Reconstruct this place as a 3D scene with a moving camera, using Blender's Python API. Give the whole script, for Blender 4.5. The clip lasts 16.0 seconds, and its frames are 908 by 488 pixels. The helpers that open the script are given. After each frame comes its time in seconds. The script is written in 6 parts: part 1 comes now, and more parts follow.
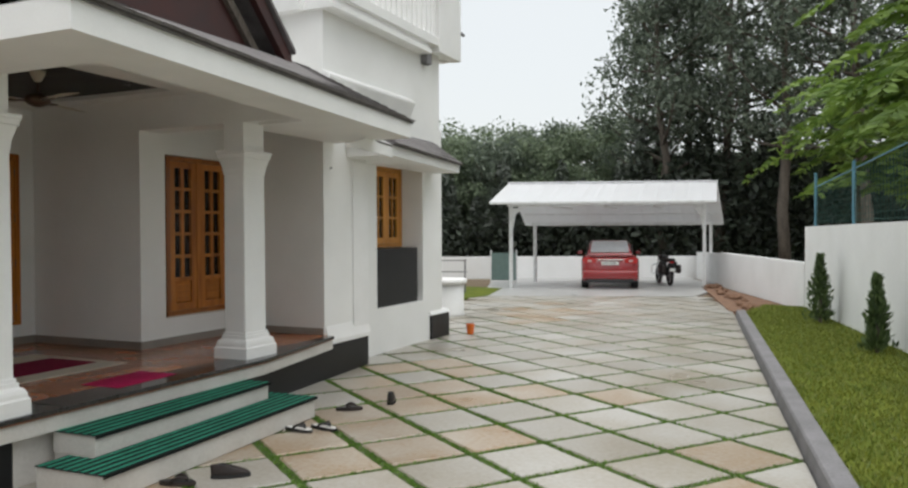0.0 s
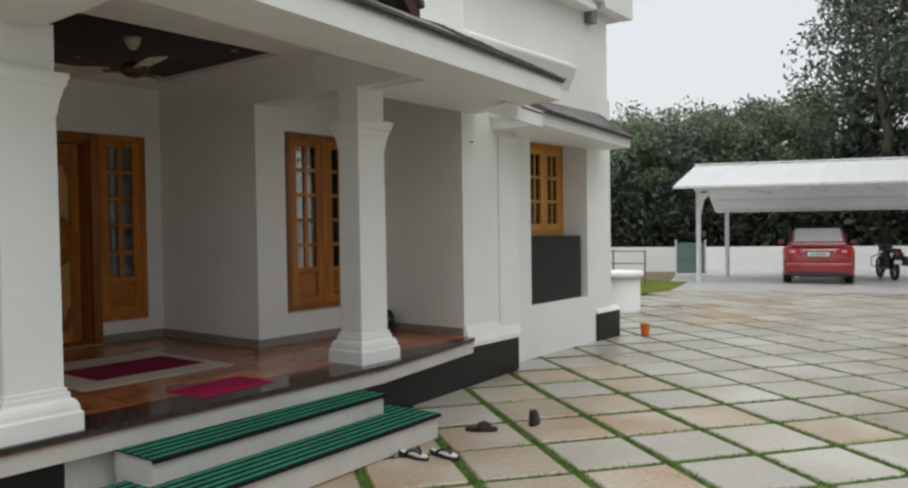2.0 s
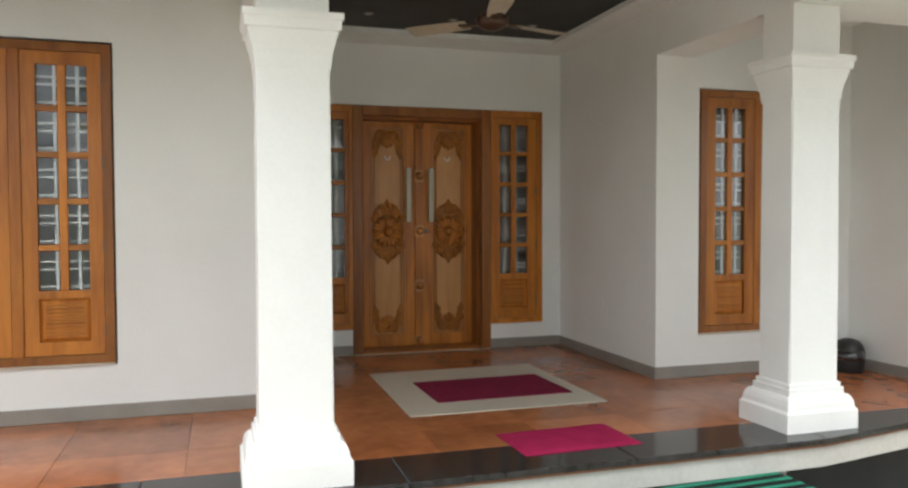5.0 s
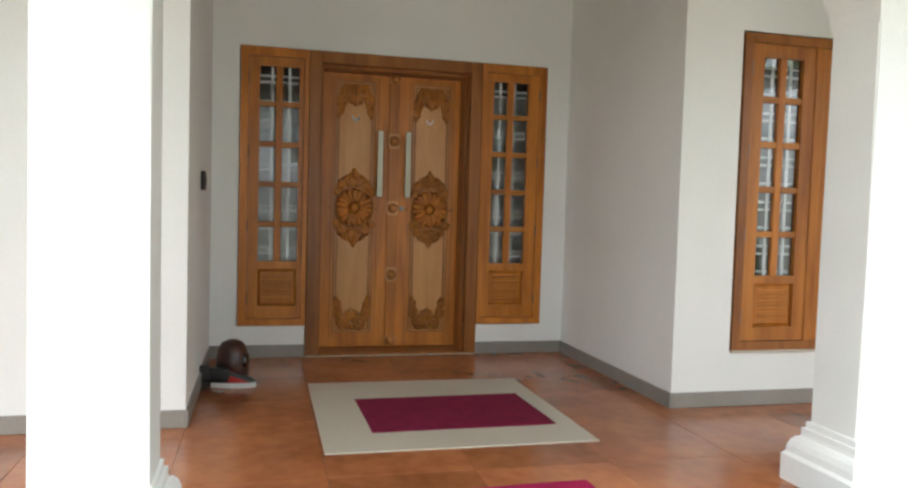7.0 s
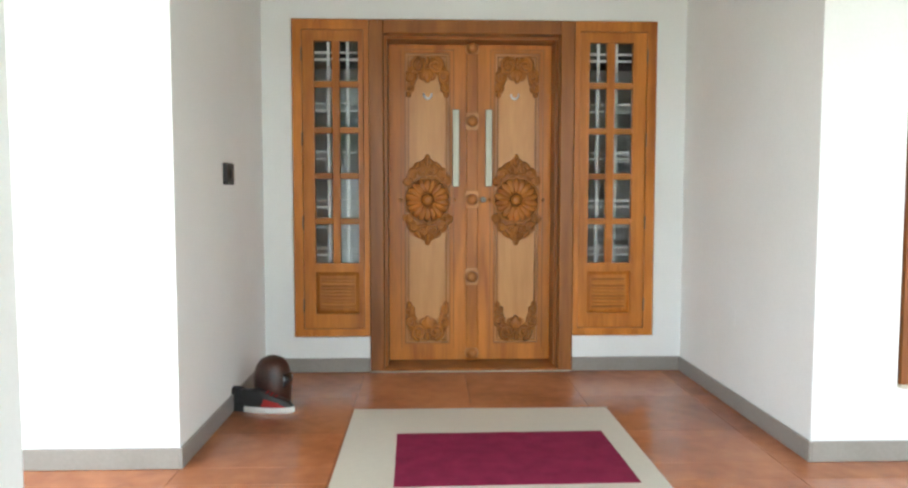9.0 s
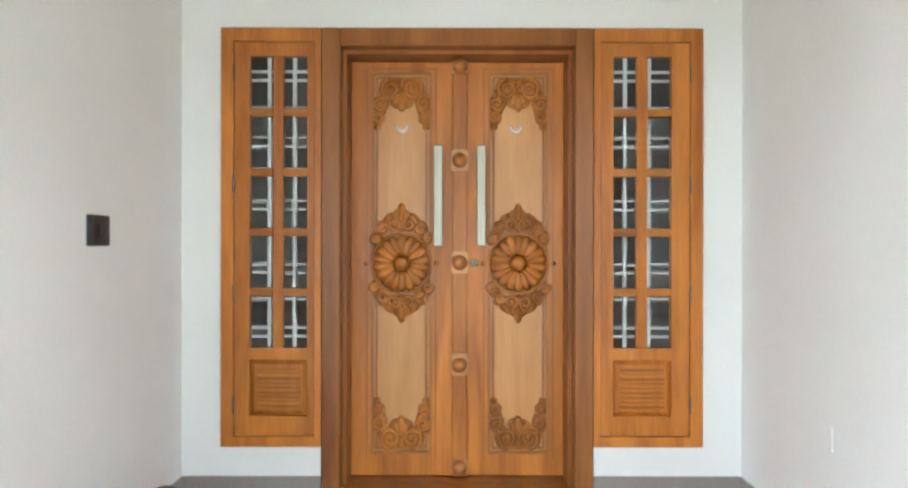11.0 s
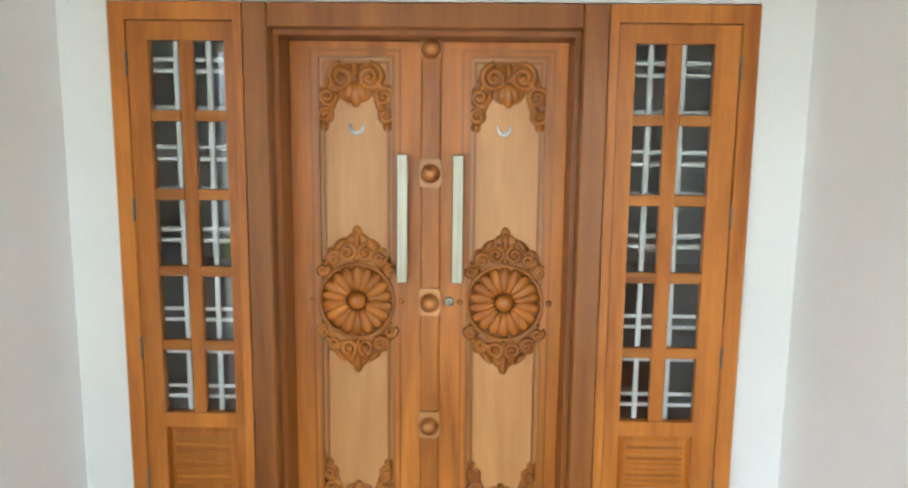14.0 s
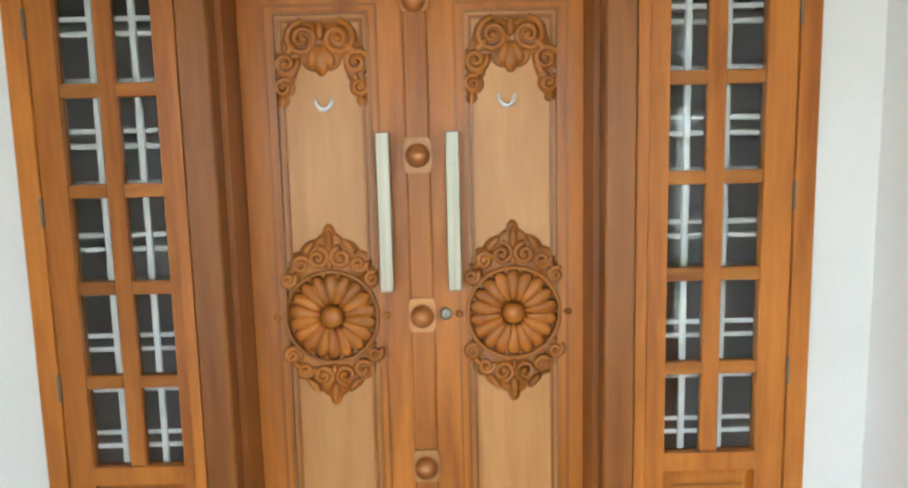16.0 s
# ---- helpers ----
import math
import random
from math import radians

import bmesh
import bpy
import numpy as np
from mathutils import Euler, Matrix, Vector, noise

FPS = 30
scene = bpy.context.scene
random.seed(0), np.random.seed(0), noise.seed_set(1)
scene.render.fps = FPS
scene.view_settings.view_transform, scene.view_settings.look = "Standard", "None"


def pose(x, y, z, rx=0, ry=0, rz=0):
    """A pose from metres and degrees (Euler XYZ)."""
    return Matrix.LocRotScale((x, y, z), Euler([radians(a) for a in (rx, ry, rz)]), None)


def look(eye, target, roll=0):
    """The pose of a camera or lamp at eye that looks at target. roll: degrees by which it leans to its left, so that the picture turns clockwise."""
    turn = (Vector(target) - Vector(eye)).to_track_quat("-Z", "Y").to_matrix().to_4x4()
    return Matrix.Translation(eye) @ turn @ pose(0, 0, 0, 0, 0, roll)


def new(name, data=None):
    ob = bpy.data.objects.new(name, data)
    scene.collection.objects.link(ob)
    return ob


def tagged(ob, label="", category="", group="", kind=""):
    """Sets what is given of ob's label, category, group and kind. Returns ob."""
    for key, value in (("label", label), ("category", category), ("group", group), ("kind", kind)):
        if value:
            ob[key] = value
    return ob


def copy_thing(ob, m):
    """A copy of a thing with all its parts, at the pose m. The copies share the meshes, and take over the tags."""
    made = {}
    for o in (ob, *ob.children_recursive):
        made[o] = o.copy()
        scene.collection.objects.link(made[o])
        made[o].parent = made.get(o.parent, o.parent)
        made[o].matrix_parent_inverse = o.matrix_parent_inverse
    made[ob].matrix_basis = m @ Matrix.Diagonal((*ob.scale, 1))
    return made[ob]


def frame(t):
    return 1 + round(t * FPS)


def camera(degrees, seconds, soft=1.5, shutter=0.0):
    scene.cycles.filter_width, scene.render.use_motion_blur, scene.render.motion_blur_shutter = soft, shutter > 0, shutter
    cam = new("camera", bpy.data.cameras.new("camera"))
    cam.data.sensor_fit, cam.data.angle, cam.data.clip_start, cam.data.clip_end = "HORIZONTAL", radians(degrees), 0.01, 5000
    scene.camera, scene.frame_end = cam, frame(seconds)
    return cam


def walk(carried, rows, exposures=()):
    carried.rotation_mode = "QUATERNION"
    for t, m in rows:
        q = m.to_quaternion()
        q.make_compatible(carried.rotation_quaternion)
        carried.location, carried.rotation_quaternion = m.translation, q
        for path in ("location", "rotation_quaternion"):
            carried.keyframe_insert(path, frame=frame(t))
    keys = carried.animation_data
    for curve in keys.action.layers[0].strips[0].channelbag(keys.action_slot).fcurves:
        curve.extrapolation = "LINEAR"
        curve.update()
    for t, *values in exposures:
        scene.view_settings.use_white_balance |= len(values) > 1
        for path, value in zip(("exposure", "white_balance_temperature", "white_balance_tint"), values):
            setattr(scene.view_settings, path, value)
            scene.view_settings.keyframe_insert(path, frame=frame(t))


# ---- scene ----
cam = camera(61.2, 16.0, soft=2.4)
PATH = [
    (0, (0.911, 0.268, 1.717), (0.091, 2.091, 1.687), -0.3),
    (0.5, (0.792, 0.668, 1.697), (-0.072, 2.47, 1.632), -0.7),
    (1, (0.717, 1.009, 1.675), (-0.149, 2.812, 1.635), -2.9),
    (1.5, (0.648, 1.399, 1.671), (-0.48, 3.05, 1.637), -0.2),
    (2, (0.521, 1.693, 1.636), (-0.709, 3.27, 1.589), -0.8),
    (2.5, (0.277, 2.048, 1.652), (-1.067, 3.528, 1.596), -3.4),
    (3, (0.137, 2.266, 1.642), (-1.407, 3.535, 1.566), -3.3),
    (3.5, (-0.038, 2.511, 1.638), (-1.68, 3.65, 1.562), -1.8),
    (4, (-0.242, 2.813, 1.633), (-1.893, 3.942, 1.587), -0.6),
    (4.5, (-0.419, 3.078, 1.644), (-2.225, 3.937, 1.603), -0.8),
    (5, (-0.579, 3.291, 1.649), (-2.492, 3.872, 1.584), -0.2),
    (5.2, (-0.712, 3.372, 1.64), (-2.625, 3.952, 1.569), 1.2),
    (7.5, (-1.819, 4.256, 1.571), (-3.774, 4.658, 1.447), 1.9),
    (8, (-2.014, 4.454, 1.561), (-3.998, 4.671, 1.431), 2.4),
    (8.5, (-2.184, 4.594, 1.574), (-4.177, 4.675, 1.437), 0.1),
    (10.8, (-3.4, 4.921, 1.626), (-5.397, 4.938, 1.524), 1.3),
    (11, (-3.531, 4.942, 1.635), (-5.531, 4.946, 1.634), 0.1),
    (11.5, (-3.641, 4.991, 1.753), (-5.64, 5.045, 1.737), 0.1),
    (12, (-3.849, 5.079, 1.799), (-5.848, 5.034, 1.753), 1.4),
    (12.5, (-3.97, 5.122, 1.928), (-5.957, 4.966, 1.761), 1.0),
    (13, (-4.095, 5.042, 1.98), (-6.082, 4.929, 1.78), 1.4),
    (13.5, (-4.279, 5.027, 2.026), (-6.27, 5.031, 1.839), -1.0),
    (14, (-4.36, 5.135, 2.21), (-6.335, 5.086, 1.901), 0.6),
    (14.5, (-4.44, 5.155, 2.132), (-6.402, 5.034, 1.764), 2.3),
    (15, (-4.5, 5.186, 2.13), (-6.465, 4.988, 1.812), 1.2),
    (15.5, (-4.641, 5.126, 2.114), (-6.611, 4.982, 1.796), 1.5),
    (16, (-4.892, 5.059, 2.093), (-6.872, 5.075, 1.807), -1.3),
]
EXPOSURES = [(0, 0.86, 6500, 10), (2, 0.73, 6500, 10), (3, 0.74, 6500, 10), (3.5, 1.15, 6500, 10), (4, 1.6, 6500, 10), (5.2, 2.05, 6500, 10), (7.5, 2.8, 6250, 7), (8.5, 3.32, 6000, 5), (11, 3.9, 5720, 4), (16, 3.93, 5760, 4)]
walk(cam, [(t, look(eye, target, roll)) for t, eye, target, roll in PATH], EXPOSURES)

# ---- world and light: a bright overcast day ----
world = bpy.data.worlds.new("sky")
scene.world = world
world.use_nodes = True
wt = world.node_tree
wt.nodes.clear()
sky = wt.nodes.new("ShaderNodeTexSky")
sky.sky_type, sky.sun_disc = "NISHITA", False
sky.sun_elevation, sky.sun_rotation = radians(80), radians(135)
sky.air_density, sky.dust_density = 1.0, 4.0
cloud = wt.nodes.new("ShaderNodeMix")
cloud.data_type = "RGBA"
cloud.inputs["Factor"].default_value = 0.85
cloud.inputs["B"].default_value = (4.85, 5.02, 5.0, 1)
wt.links.new(sky.outputs["Color"], cloud.inputs["A"])
back = wt.nodes.new("ShaderNodeBackground")
back.inputs["Strength"].default_value = 0.105
wt.links.new(cloud.outputs["Result"], back.inputs["Color"])
wout = wt.nodes.new("ShaderNodeOutputWorld")
wt.links.new(back.outputs["Background"], wout.inputs["Surface"])
sun_data = bpy.data.lights.new("sun", "SUN")
sun_data.energy, sun_data.angle, sun_data.color = 1.2, radians(80), (1.0, 0.985, 0.965)
sun = new("sun", sun_data)
sun.matrix_world = look((1.5, -1.5, 14.0), (0.0, 0.0, 0.0))


# ---- materials ----
def mat(name, base, dark=None, scale=8.0, fine=60.0, rough=0.6, rough_var=0.12, bump=0.15, metal=0.0, stretch=(1, 1, 1), vary=0.0, coat=0.0, spec=0.5, bump_dist=0.01, placed=False):
    """Two scales of noise between two colours, with fine relief and a per-object shift of value.
    placed: the stains lie in the place and run on from piece to piece."""
    m = bpy.data.materials.new(name)
    m.use_nodes = True
    nt = m.node_tree
    b = nt.nodes["Principled BSDF"]
    tc = nt.nodes.new("ShaderNodeTexCoord")
    mp = nt.nodes.new("ShaderNodeMapping")
    mp.inputs["Scale"].default_value = stretch
    if placed:
        nt.links.new(nt.nodes.new("ShaderNodeNewGeometry").outputs["Position"], mp.inputs["Vector"])
    else:
        nt.links.new(tc.outputs["Object"], mp.inputs["Vector"])
    n1 = nt.nodes.new("ShaderNodeTexNoise")
    n1.inputs["Scale"].default_value, n1.inputs["Detail"].default_value = scale, 5
    n2 = nt.nodes.new("ShaderNodeTexNoise")
    n2.inputs["Scale"].default_value, n2.inputs["Detail"].default_value = fine, 4
    for n in (n1, n2):
        nt.links.new(mp.outputs["Vector"], n.inputs["Vector"])
    mixf = nt.nodes.new("ShaderNodeMath")
    mixf.operation = "MULTIPLY_ADD"
    mixf.inputs[1].default_value, mixf.inputs[2].default_value = 0.35, 0.0
    nt.links.new(n2.outputs["Fac"], mixf.inputs[0])
    add = nt.nodes.new("ShaderNodeMath")
    add.operation = "MULTIPLY_ADD"
    add.inputs[1].default_value = 0.65
    nt.links.new(n1.outputs["Fac"], add.inputs[0])
    nt.links.new(mixf.outputs[0], add.inputs[2])
    ramp = nt.nodes.new("ShaderNodeValToRGB")
    dark = dark or tuple(c * 0.8 for c in base)
    ramp.color_ramp.elements[0].position, ramp.color_ramp.elements[1].position = 0.36, 0.62
    ramp.color_ramp.elements[0].color, ramp.color_ramp.elements[1].color = (*dark, 1), (*base, 1)
    nt.links.new(add.outputs[0], ramp.inputs["Fac"])
    col = ramp.outputs["Color"]
    if vary:
        info = nt.nodes.new("ShaderNodeObjectInfo")
        mr = nt.nodes.new("ShaderNodeMapRange")
        mr.inputs["To Min"].default_value, mr.inputs["To Max"].default_value = 1 - vary, 1 + vary * 0.6
        nt.links.new(info.outputs["Random"], mr.inputs["Value"])
        hsv = nt.nodes.new("ShaderNodeHueSaturation")
        nt.links.new(mr.outputs["Result"], hsv.inputs["Value"])
        nt.links.new(col, hsv.inputs["Color"])
        col = hsv.outputs["Color"]
    nt.links.new(col, b.inputs["Base Color"])
    rr = nt.nodes.new("ShaderNodeMapRange")
    rr.inputs["To Min"].default_value, rr.inputs["To Max"].default_value = max(0.02, rough - rough_var), min(1, rough + rough_var)
    nt.links.new(n1.outputs["Fac"], rr.inputs["Value"])
    nt.links.new(rr.outputs["Result"], b.inputs["Roughness"])
    b.inputs["Metallic"].default_value = metal
    b.inputs["Specular IOR Level"].default_value = spec
    b.inputs["Coat Weight"].default_value = coat
    b.inputs["Coat Roughness"].default_value = 0.08
    if bump:
        bp = nt.nodes.new("ShaderNodeBump")
        bp.inputs["Strength"].default_value, bp.inputs["Distance"].default_value = bump, bump_dist
        nt.links.new(n2.outputs["Fac"], bp.inputs["Height"])
        nt.links.new(bp.outputs["Normal"], b.inputs["Normal"])
    return m


def leaf_mat(name, base, dark, through_light=0.25):
    """Leaves: each leaf its own shade, some light through."""
    m = bpy.data.materials.new(name)
    m.use_nodes = True
    nt = m.node_tree
    b = nt.nodes["Principled BSDF"]
    g = nt.nodes.new("ShaderNodeNewGeometry")
    ramp = nt.nodes.new("ShaderNodeValToRGB")
    ramp.color_ramp.elements[0].color, ramp.color_ramp.elements[1].color = (*dark, 1), (*base, 1)
    nt.links.new(g.outputs["Random Per Island"], ramp.inputs["Fac"])
    nt.links.new(ramp.outputs["Color"], b.inputs["Base Color"])
    b.inputs["Roughness"].default_value = 0.5
    tr = nt.nodes.new("ShaderNodeBsdfTranslucent")
    nt.links.new(ramp.outputs["Color"], tr.inputs["Color"])
    mx = nt.nodes.new("ShaderNodeMixShader")
    mx.inputs[0].default_value = through_light
    nt.links.new(b.outputs["BSDF"], mx.inputs[1])
    nt.links.new(tr.outputs["BSDF"], mx.inputs[2])
    nt.links.new(mx.outputs[0], nt.nodes["Material Output"].inputs["Surface"])
    return m


def wood_mat(name, base, dark, axis="z", rough=0.38, coat=0.1):
    """Varnished teak: long grain along one axis, streaks and slow shade changes."""
    m = bpy.data.materials.new(name)
    m.use_nodes = True
    nt = m.node_tree
    b = nt.nodes["Principled BSDF"]
    tc = nt.nodes.new("ShaderNodeTexCoord")
    info = nt.nodes.new("ShaderNodeObjectInfo")
    off = nt.nodes.new("ShaderNodeVectorMath")
    off.operation = "SCALE"
    off.inputs[0].default_value = (7.0, 11.0, 5.0)
    nt.links.new(info.outputs["Random"], off.inputs["Scale"])
    addv = nt.nodes.new("ShaderNodeVectorMath")
    nt.links.new(tc.outputs["Object"], addv.inputs[0])
    nt.links.new(off.outputs[0], addv.inputs[1])
    mp = nt.nodes.new("ShaderNodeMapping")
    mp.inputs["Scale"].default_value = (4.5, 4.5, 0.45) if axis == "z" else (4.5, 0.45, 4.5)
    nt.links.new(addv.outputs[0], mp.inputs["Vector"])
    n1 = nt.nodes.new("ShaderNodeTexNoise")
    n1.inputs["Scale"].default_value, n1.inputs["Detail"].default_value, n1.inputs["Distortion"].default_value = 1.5, 4, 1.1
    n2 = nt.nodes.new("ShaderNodeTexNoise")
    n2.inputs["Scale"].default_value, n2.inputs["Detail"].default_value = 16, 6
    for n in (n1, n2):
        nt.links.new(mp.outputs["Vector"], n.inputs["Vector"])
    mx = nt.nodes.new("ShaderNodeMath")
    mx.operation = "MULTIPLY_ADD"
    mx.inputs[1].default_value = 0.24
    sc = nt.nodes.new("ShaderNodeMath")
    sc.operation = "MULTIPLY"
    sc.inputs[1].default_value = 0.76
    nt.links.new(n1.outputs["Fac"], sc.inputs[0])
    nt.links.new(n2.outputs["Fac"], mx.inputs[0])
    nt.links.new(sc.outputs[0], mx.inputs[2])
    ramp = nt.nodes.new("ShaderNodeValToRGB")
    ramp.color_ramp.elements[0].position, ramp.color_ramp.elements[1].position = 0.33, 0.66
    ramp.color_ramp.elements[0].color, ramp.color_ramp.elements[1].color = (*dark, 1), (*base, 1)
    nt.links.new(mx.outputs[0], ramp.inputs["Fac"])
    mr = nt.nodes.new("ShaderNodeMapRange")
    mr.inputs["To Min"].default_value, mr.inputs["To Max"].default_value = 0.80, 1.10
    nt.links.new(info.outputs["Random"], mr.inputs["Value"])
    hsv = nt.nodes.new("ShaderNodeHueSaturation")
    nt.links.new(mr.outputs["Result"], hsv.inputs["Value"])
    nt.links.new(ramp.outputs["Color"], hsv.inputs["Color"])
    nt.links.new(hsv.outputs["Color"], b.inputs["Base Color"])
    b.inputs["Roughness"].default_value = rough
    b.inputs["Coat Weight"].default_value = coat
    b.inputs["Coat Roughness"].default_value = 0.12
    b.inputs["Specular IOR Level"].default_value = 0.35
    bp = nt.nodes.new("ShaderNodeBump")
    bp.inputs["Strength"].default_value, bp.inputs["Distance"].default_value = 0.12, 0.002
    nt.links.new(n2.outputs["Fac"], bp.inputs["Height"])
    nt.links.new(bp.outputs["Normal"], b.inputs["Normal"])
    return m


M_WALL = mat("white_wall_paint", (0.84, 0.84, 0.82), (0.79, 0.79, 0.768), scale=1.6, fine=90, rough=0.7, bump=0.06, bump_dist=0.003)
M_TRIM = mat("white_trim_paint", (0.85, 0.85, 0.835), (0.80, 0.80, 0.785), scale=3, fine=70, rough=0.55, bump=0.05, bump_dist=0.003)
M_BOUND = mat("boundary_wall_paint", (0.85, 0.855, 0.85), (0.78, 0.785, 0.775), scale=1.1, fine=30, rough=0.8, bump=0.12)
M_CEIL = mat("black_ceiling", (0.012, 0.012, 0.013), (0.008, 0.008, 0.009), scale=2, fine=40, rough=0.5, bump=0.02, spec=0.3)
M_BLACK = mat("black_cladding", (0.018, 0.019, 0.020), (0.010, 0.010, 0.011), scale=5, fine=80, rough=0.42, bump=0.06, spec=0.35)
M_GRANITE = mat("black_granite", (0.035, 0.034, 0.034), (0.008, 0.008, 0.008), scale=22, fine=160, rough=0.12, rough_var=0.05, bump=0.0, vary=0.1)
M_TERRA = mat("terracotta_tile", (0.44, 0.160, 0.062), (0.27, 0.085, 0.034), scale=2.2, fine=12, rough=0.2, rough_var=0.08, bump=0.03, vary=0.2, placed=True)
M_GROUT = mat("tile_grout", (0.24, 0.095, 0.045), rough=0.6)
M_CREAM = mat("cream_tile", (0.56, 0.51, 0.42), (0.52, 0.47, 0.385), scale=3, fine=40, rough=0.45, bump=0.02)
M_SKIRT = mat("grey_skirting_tile", (0.30, 0.275, 0.245), (0.25, 0.23, 0.205), scale=4, fine=60, rough=0.4, bump=0.03)
M_MAROON = mat("maroon_carpet", (0.235, 0.022, 0.058), (0.17, 0.014, 0.042), scale=12, fine=420, rough=0.95, bump=0.5, spec=0.1)
M_PINK = mat("pink_carpet", (0.40, 0.020, 0.088), (0.29, 0.014, 0.062), scale=10, fine=420, rough=0.95, bump=0.5, spec=0.1)
M_STEP = mat("step_face_paint", (0.60, 0.58, 0.54), (0.50, 0.48, 0.44), scale=3, fine=40, rough=0.7, bump=0.08)
M_GREEN = mat("green_step_mat", (0.038, 0.27, 0.175), (0.022, 0.18, 0.115), scale=8, fine=300, rough=0.9, bump=0.4, spec=0.15)
M_MATBLK = mat("black_step_mat", (0.012, 0.016, 0.015), rough=0.9, fine=300, bump=0.4, spec=0.15)
M_WOOD = wood_mat("teak_upright_grain", (0.61, 0.224, 0.034), (0.31, 0.092, 0.011))
M_WOODH = wood_mat("teak_level_grain", (0.53, 0.208, 0.034), (0.27, 0.086, 0.011), axis="y")
M_PANELW = wood_mat("pale_teak_panel", (0.73, 0.385, 0.145), (0.56, 0.26, 0.078))
M_CARVE = wood_mat("carved_teak", (0.51, 0.188, 0.027), (0.30, 0.098, 0.012), rough=0.34, coat=0.2)
M_FRAMEW = wood_mat("dark_teak_frame", (0.38, 0.140, 0.028), (0.20, 0.062, 0.011))
M_YELLOWW = wood_mat("yellow_teak", (0.60, 0.28, 0.058), (0.45, 0.18, 0.033))
M_REDWOOD = mat("red_brown_gable_paint", (0.055, 0.015, 0.012), (0.03, 0.009, 0.008), scale=3, fine=50, rough=0.5)
M_BRASS = mat("brushed_pale_brass", (0.42, 0.395, 0.32), (0.28, 0.255, 0.195), scale=4, fine=200, rough=0.4, metal=0.75, bump=0.02, stretch=(20, 20, 0.6))
M_BRONZE = mat("polished_bronze", (0.50, 0.21, 0.06), (0.4, 0.16, 0.045), rough=0.32, metal=0.4, bump=0.0)
M_GRILLE = mat("white_grille_paint", (0.9, 0.9, 0.9), rough=0.4, bump=0.0)
M_SHINGLE = mat("grey_brown_shingle", (0.195, 0.18, 0.178), (0.10, 0.092, 0.09), scale=6, fine=60, rough=0.75, bump=0.3)
M_PAVER = mat("sandstone_paver", (0.43, 0.42, 0.39), (0.30, 0.265, 0.205), scale=0.9, fine=26, rough=0.34, rough_var=0.18, bump=0.12, vary=0.12, placed=True)
M_PAVERB = mat("rusty_sandstone_paver", (0.42, 0.38, 0.32), (0.29, 0.185, 0.09), scale=1.1, fine=24, rough=0.34, rough_var=0.18, bump=0.12, vary=0.12, placed=True)
M_SOIL = mat("joint_soil", (0.085, 0.13, 0.035), (0.05, 0.065, 0.022), scale=14, fine=90, rough=0.95, bump=0.5)
M_CONC = mat("driveway_concrete", (0.46, 0.46, 0.45), (0.38, 0.38, 0.37), scale=0.8, fine=30, rough=0.32, rough_var=0.12, bump=0.06)
M_KERB = mat("kerb_concrete", (0.22, 0.215, 0.222), (0.14, 0.137, 0.14), scale=3, fine=40, rough=0.8, bump=0.25)
M_LAWN = mat("lawn_turf", (0.13, 0.155, 0.024), (0.07, 0.10, 0.015), scale=1.4, fine=50, rough=0.95, bump=0.6, spec=0.1)
M_GROUND = mat("bare_earth", (0.17, 0.12, 0.075), (0.09, 0.075, 0.04), scale=0.6, fine=12, rough=0.95, bump=0.5)
# near-black colour paints the deep shade under the trees
M_TREESHADE = mat("painted_tree_shade", (0.018, 0.026, 0.012), (0.006, 0.009, 0.005), scale=0.9, fine=9, rough=1.0, bump=0.6, spec=0.0)
M_GRASS = leaf_mat("grass_blades", (0.16, 0.29, 0.035), (0.07, 0.16, 0.02))
M_TURFB = leaf_mat("lawn_blades", (0.22, 0.23, 0.03), (0.09, 0.14, 0.018))
# dark and mid leaves: distance haze mixed in as a paler, greyer green
M_LEAFD = leaf_mat("hazed_dark_leaves", (0.20, 0.245, 0.18), (0.075, 0.10, 0.072), 0.3)
M_LEAFM = leaf_mat("hazed_mid_leaves", (0.25, 0.31, 0.19), (0.10, 0.14, 0.085), 0.3)
M_LEAFB = leaf_mat("bright_young_leaves", (0.22, 0.33, 0.06), (0.09, 0.165, 0.028), 0.35)
# undergrowth leaf colour taken nearly to black to hold the low shade
M_LEAFU = leaf_mat("shade_dark_undergrowth", (0.055, 0.072, 0.048), (0.014, 0.02, 0.013), 0.15)
M_LEAFC = leaf_mat("conifer_leaves", (0.13, 0.19, 0.07), (0.045, 0.075, 0.03), 0.2)
M_BARK = mat("tree_bark", (0.16, 0.135, 0.11), (0.07, 0.058, 0.048), scale=5, fine=40, rough=0.95, bump=0.6, stretch=(1, 1, 0.3))
M_SHEET = mat("white_roof_sheet", (0.82, 0.83, 0.84), (0.76, 0.77, 0.78), scale=1.5, fine=30, rough=0.4, bump=0.03)
sheet_nt = M_SHEET.node_tree
sheet_tr = sheet_nt.nodes.new("ShaderNodeBsdfTranslucent")
sheet_tr.inputs["Color"].default_value = (0.85, 0.86, 0.87, 1)
sheet_mx = sheet_nt.nodes.new("ShaderNodeMixShader")
sheet_mx.inputs[0].default_value = 0.4
sheet_nt.links.new(sheet_nt.nodes["Principled BSDF"].outputs["BSDF"], sheet_mx.inputs[1])
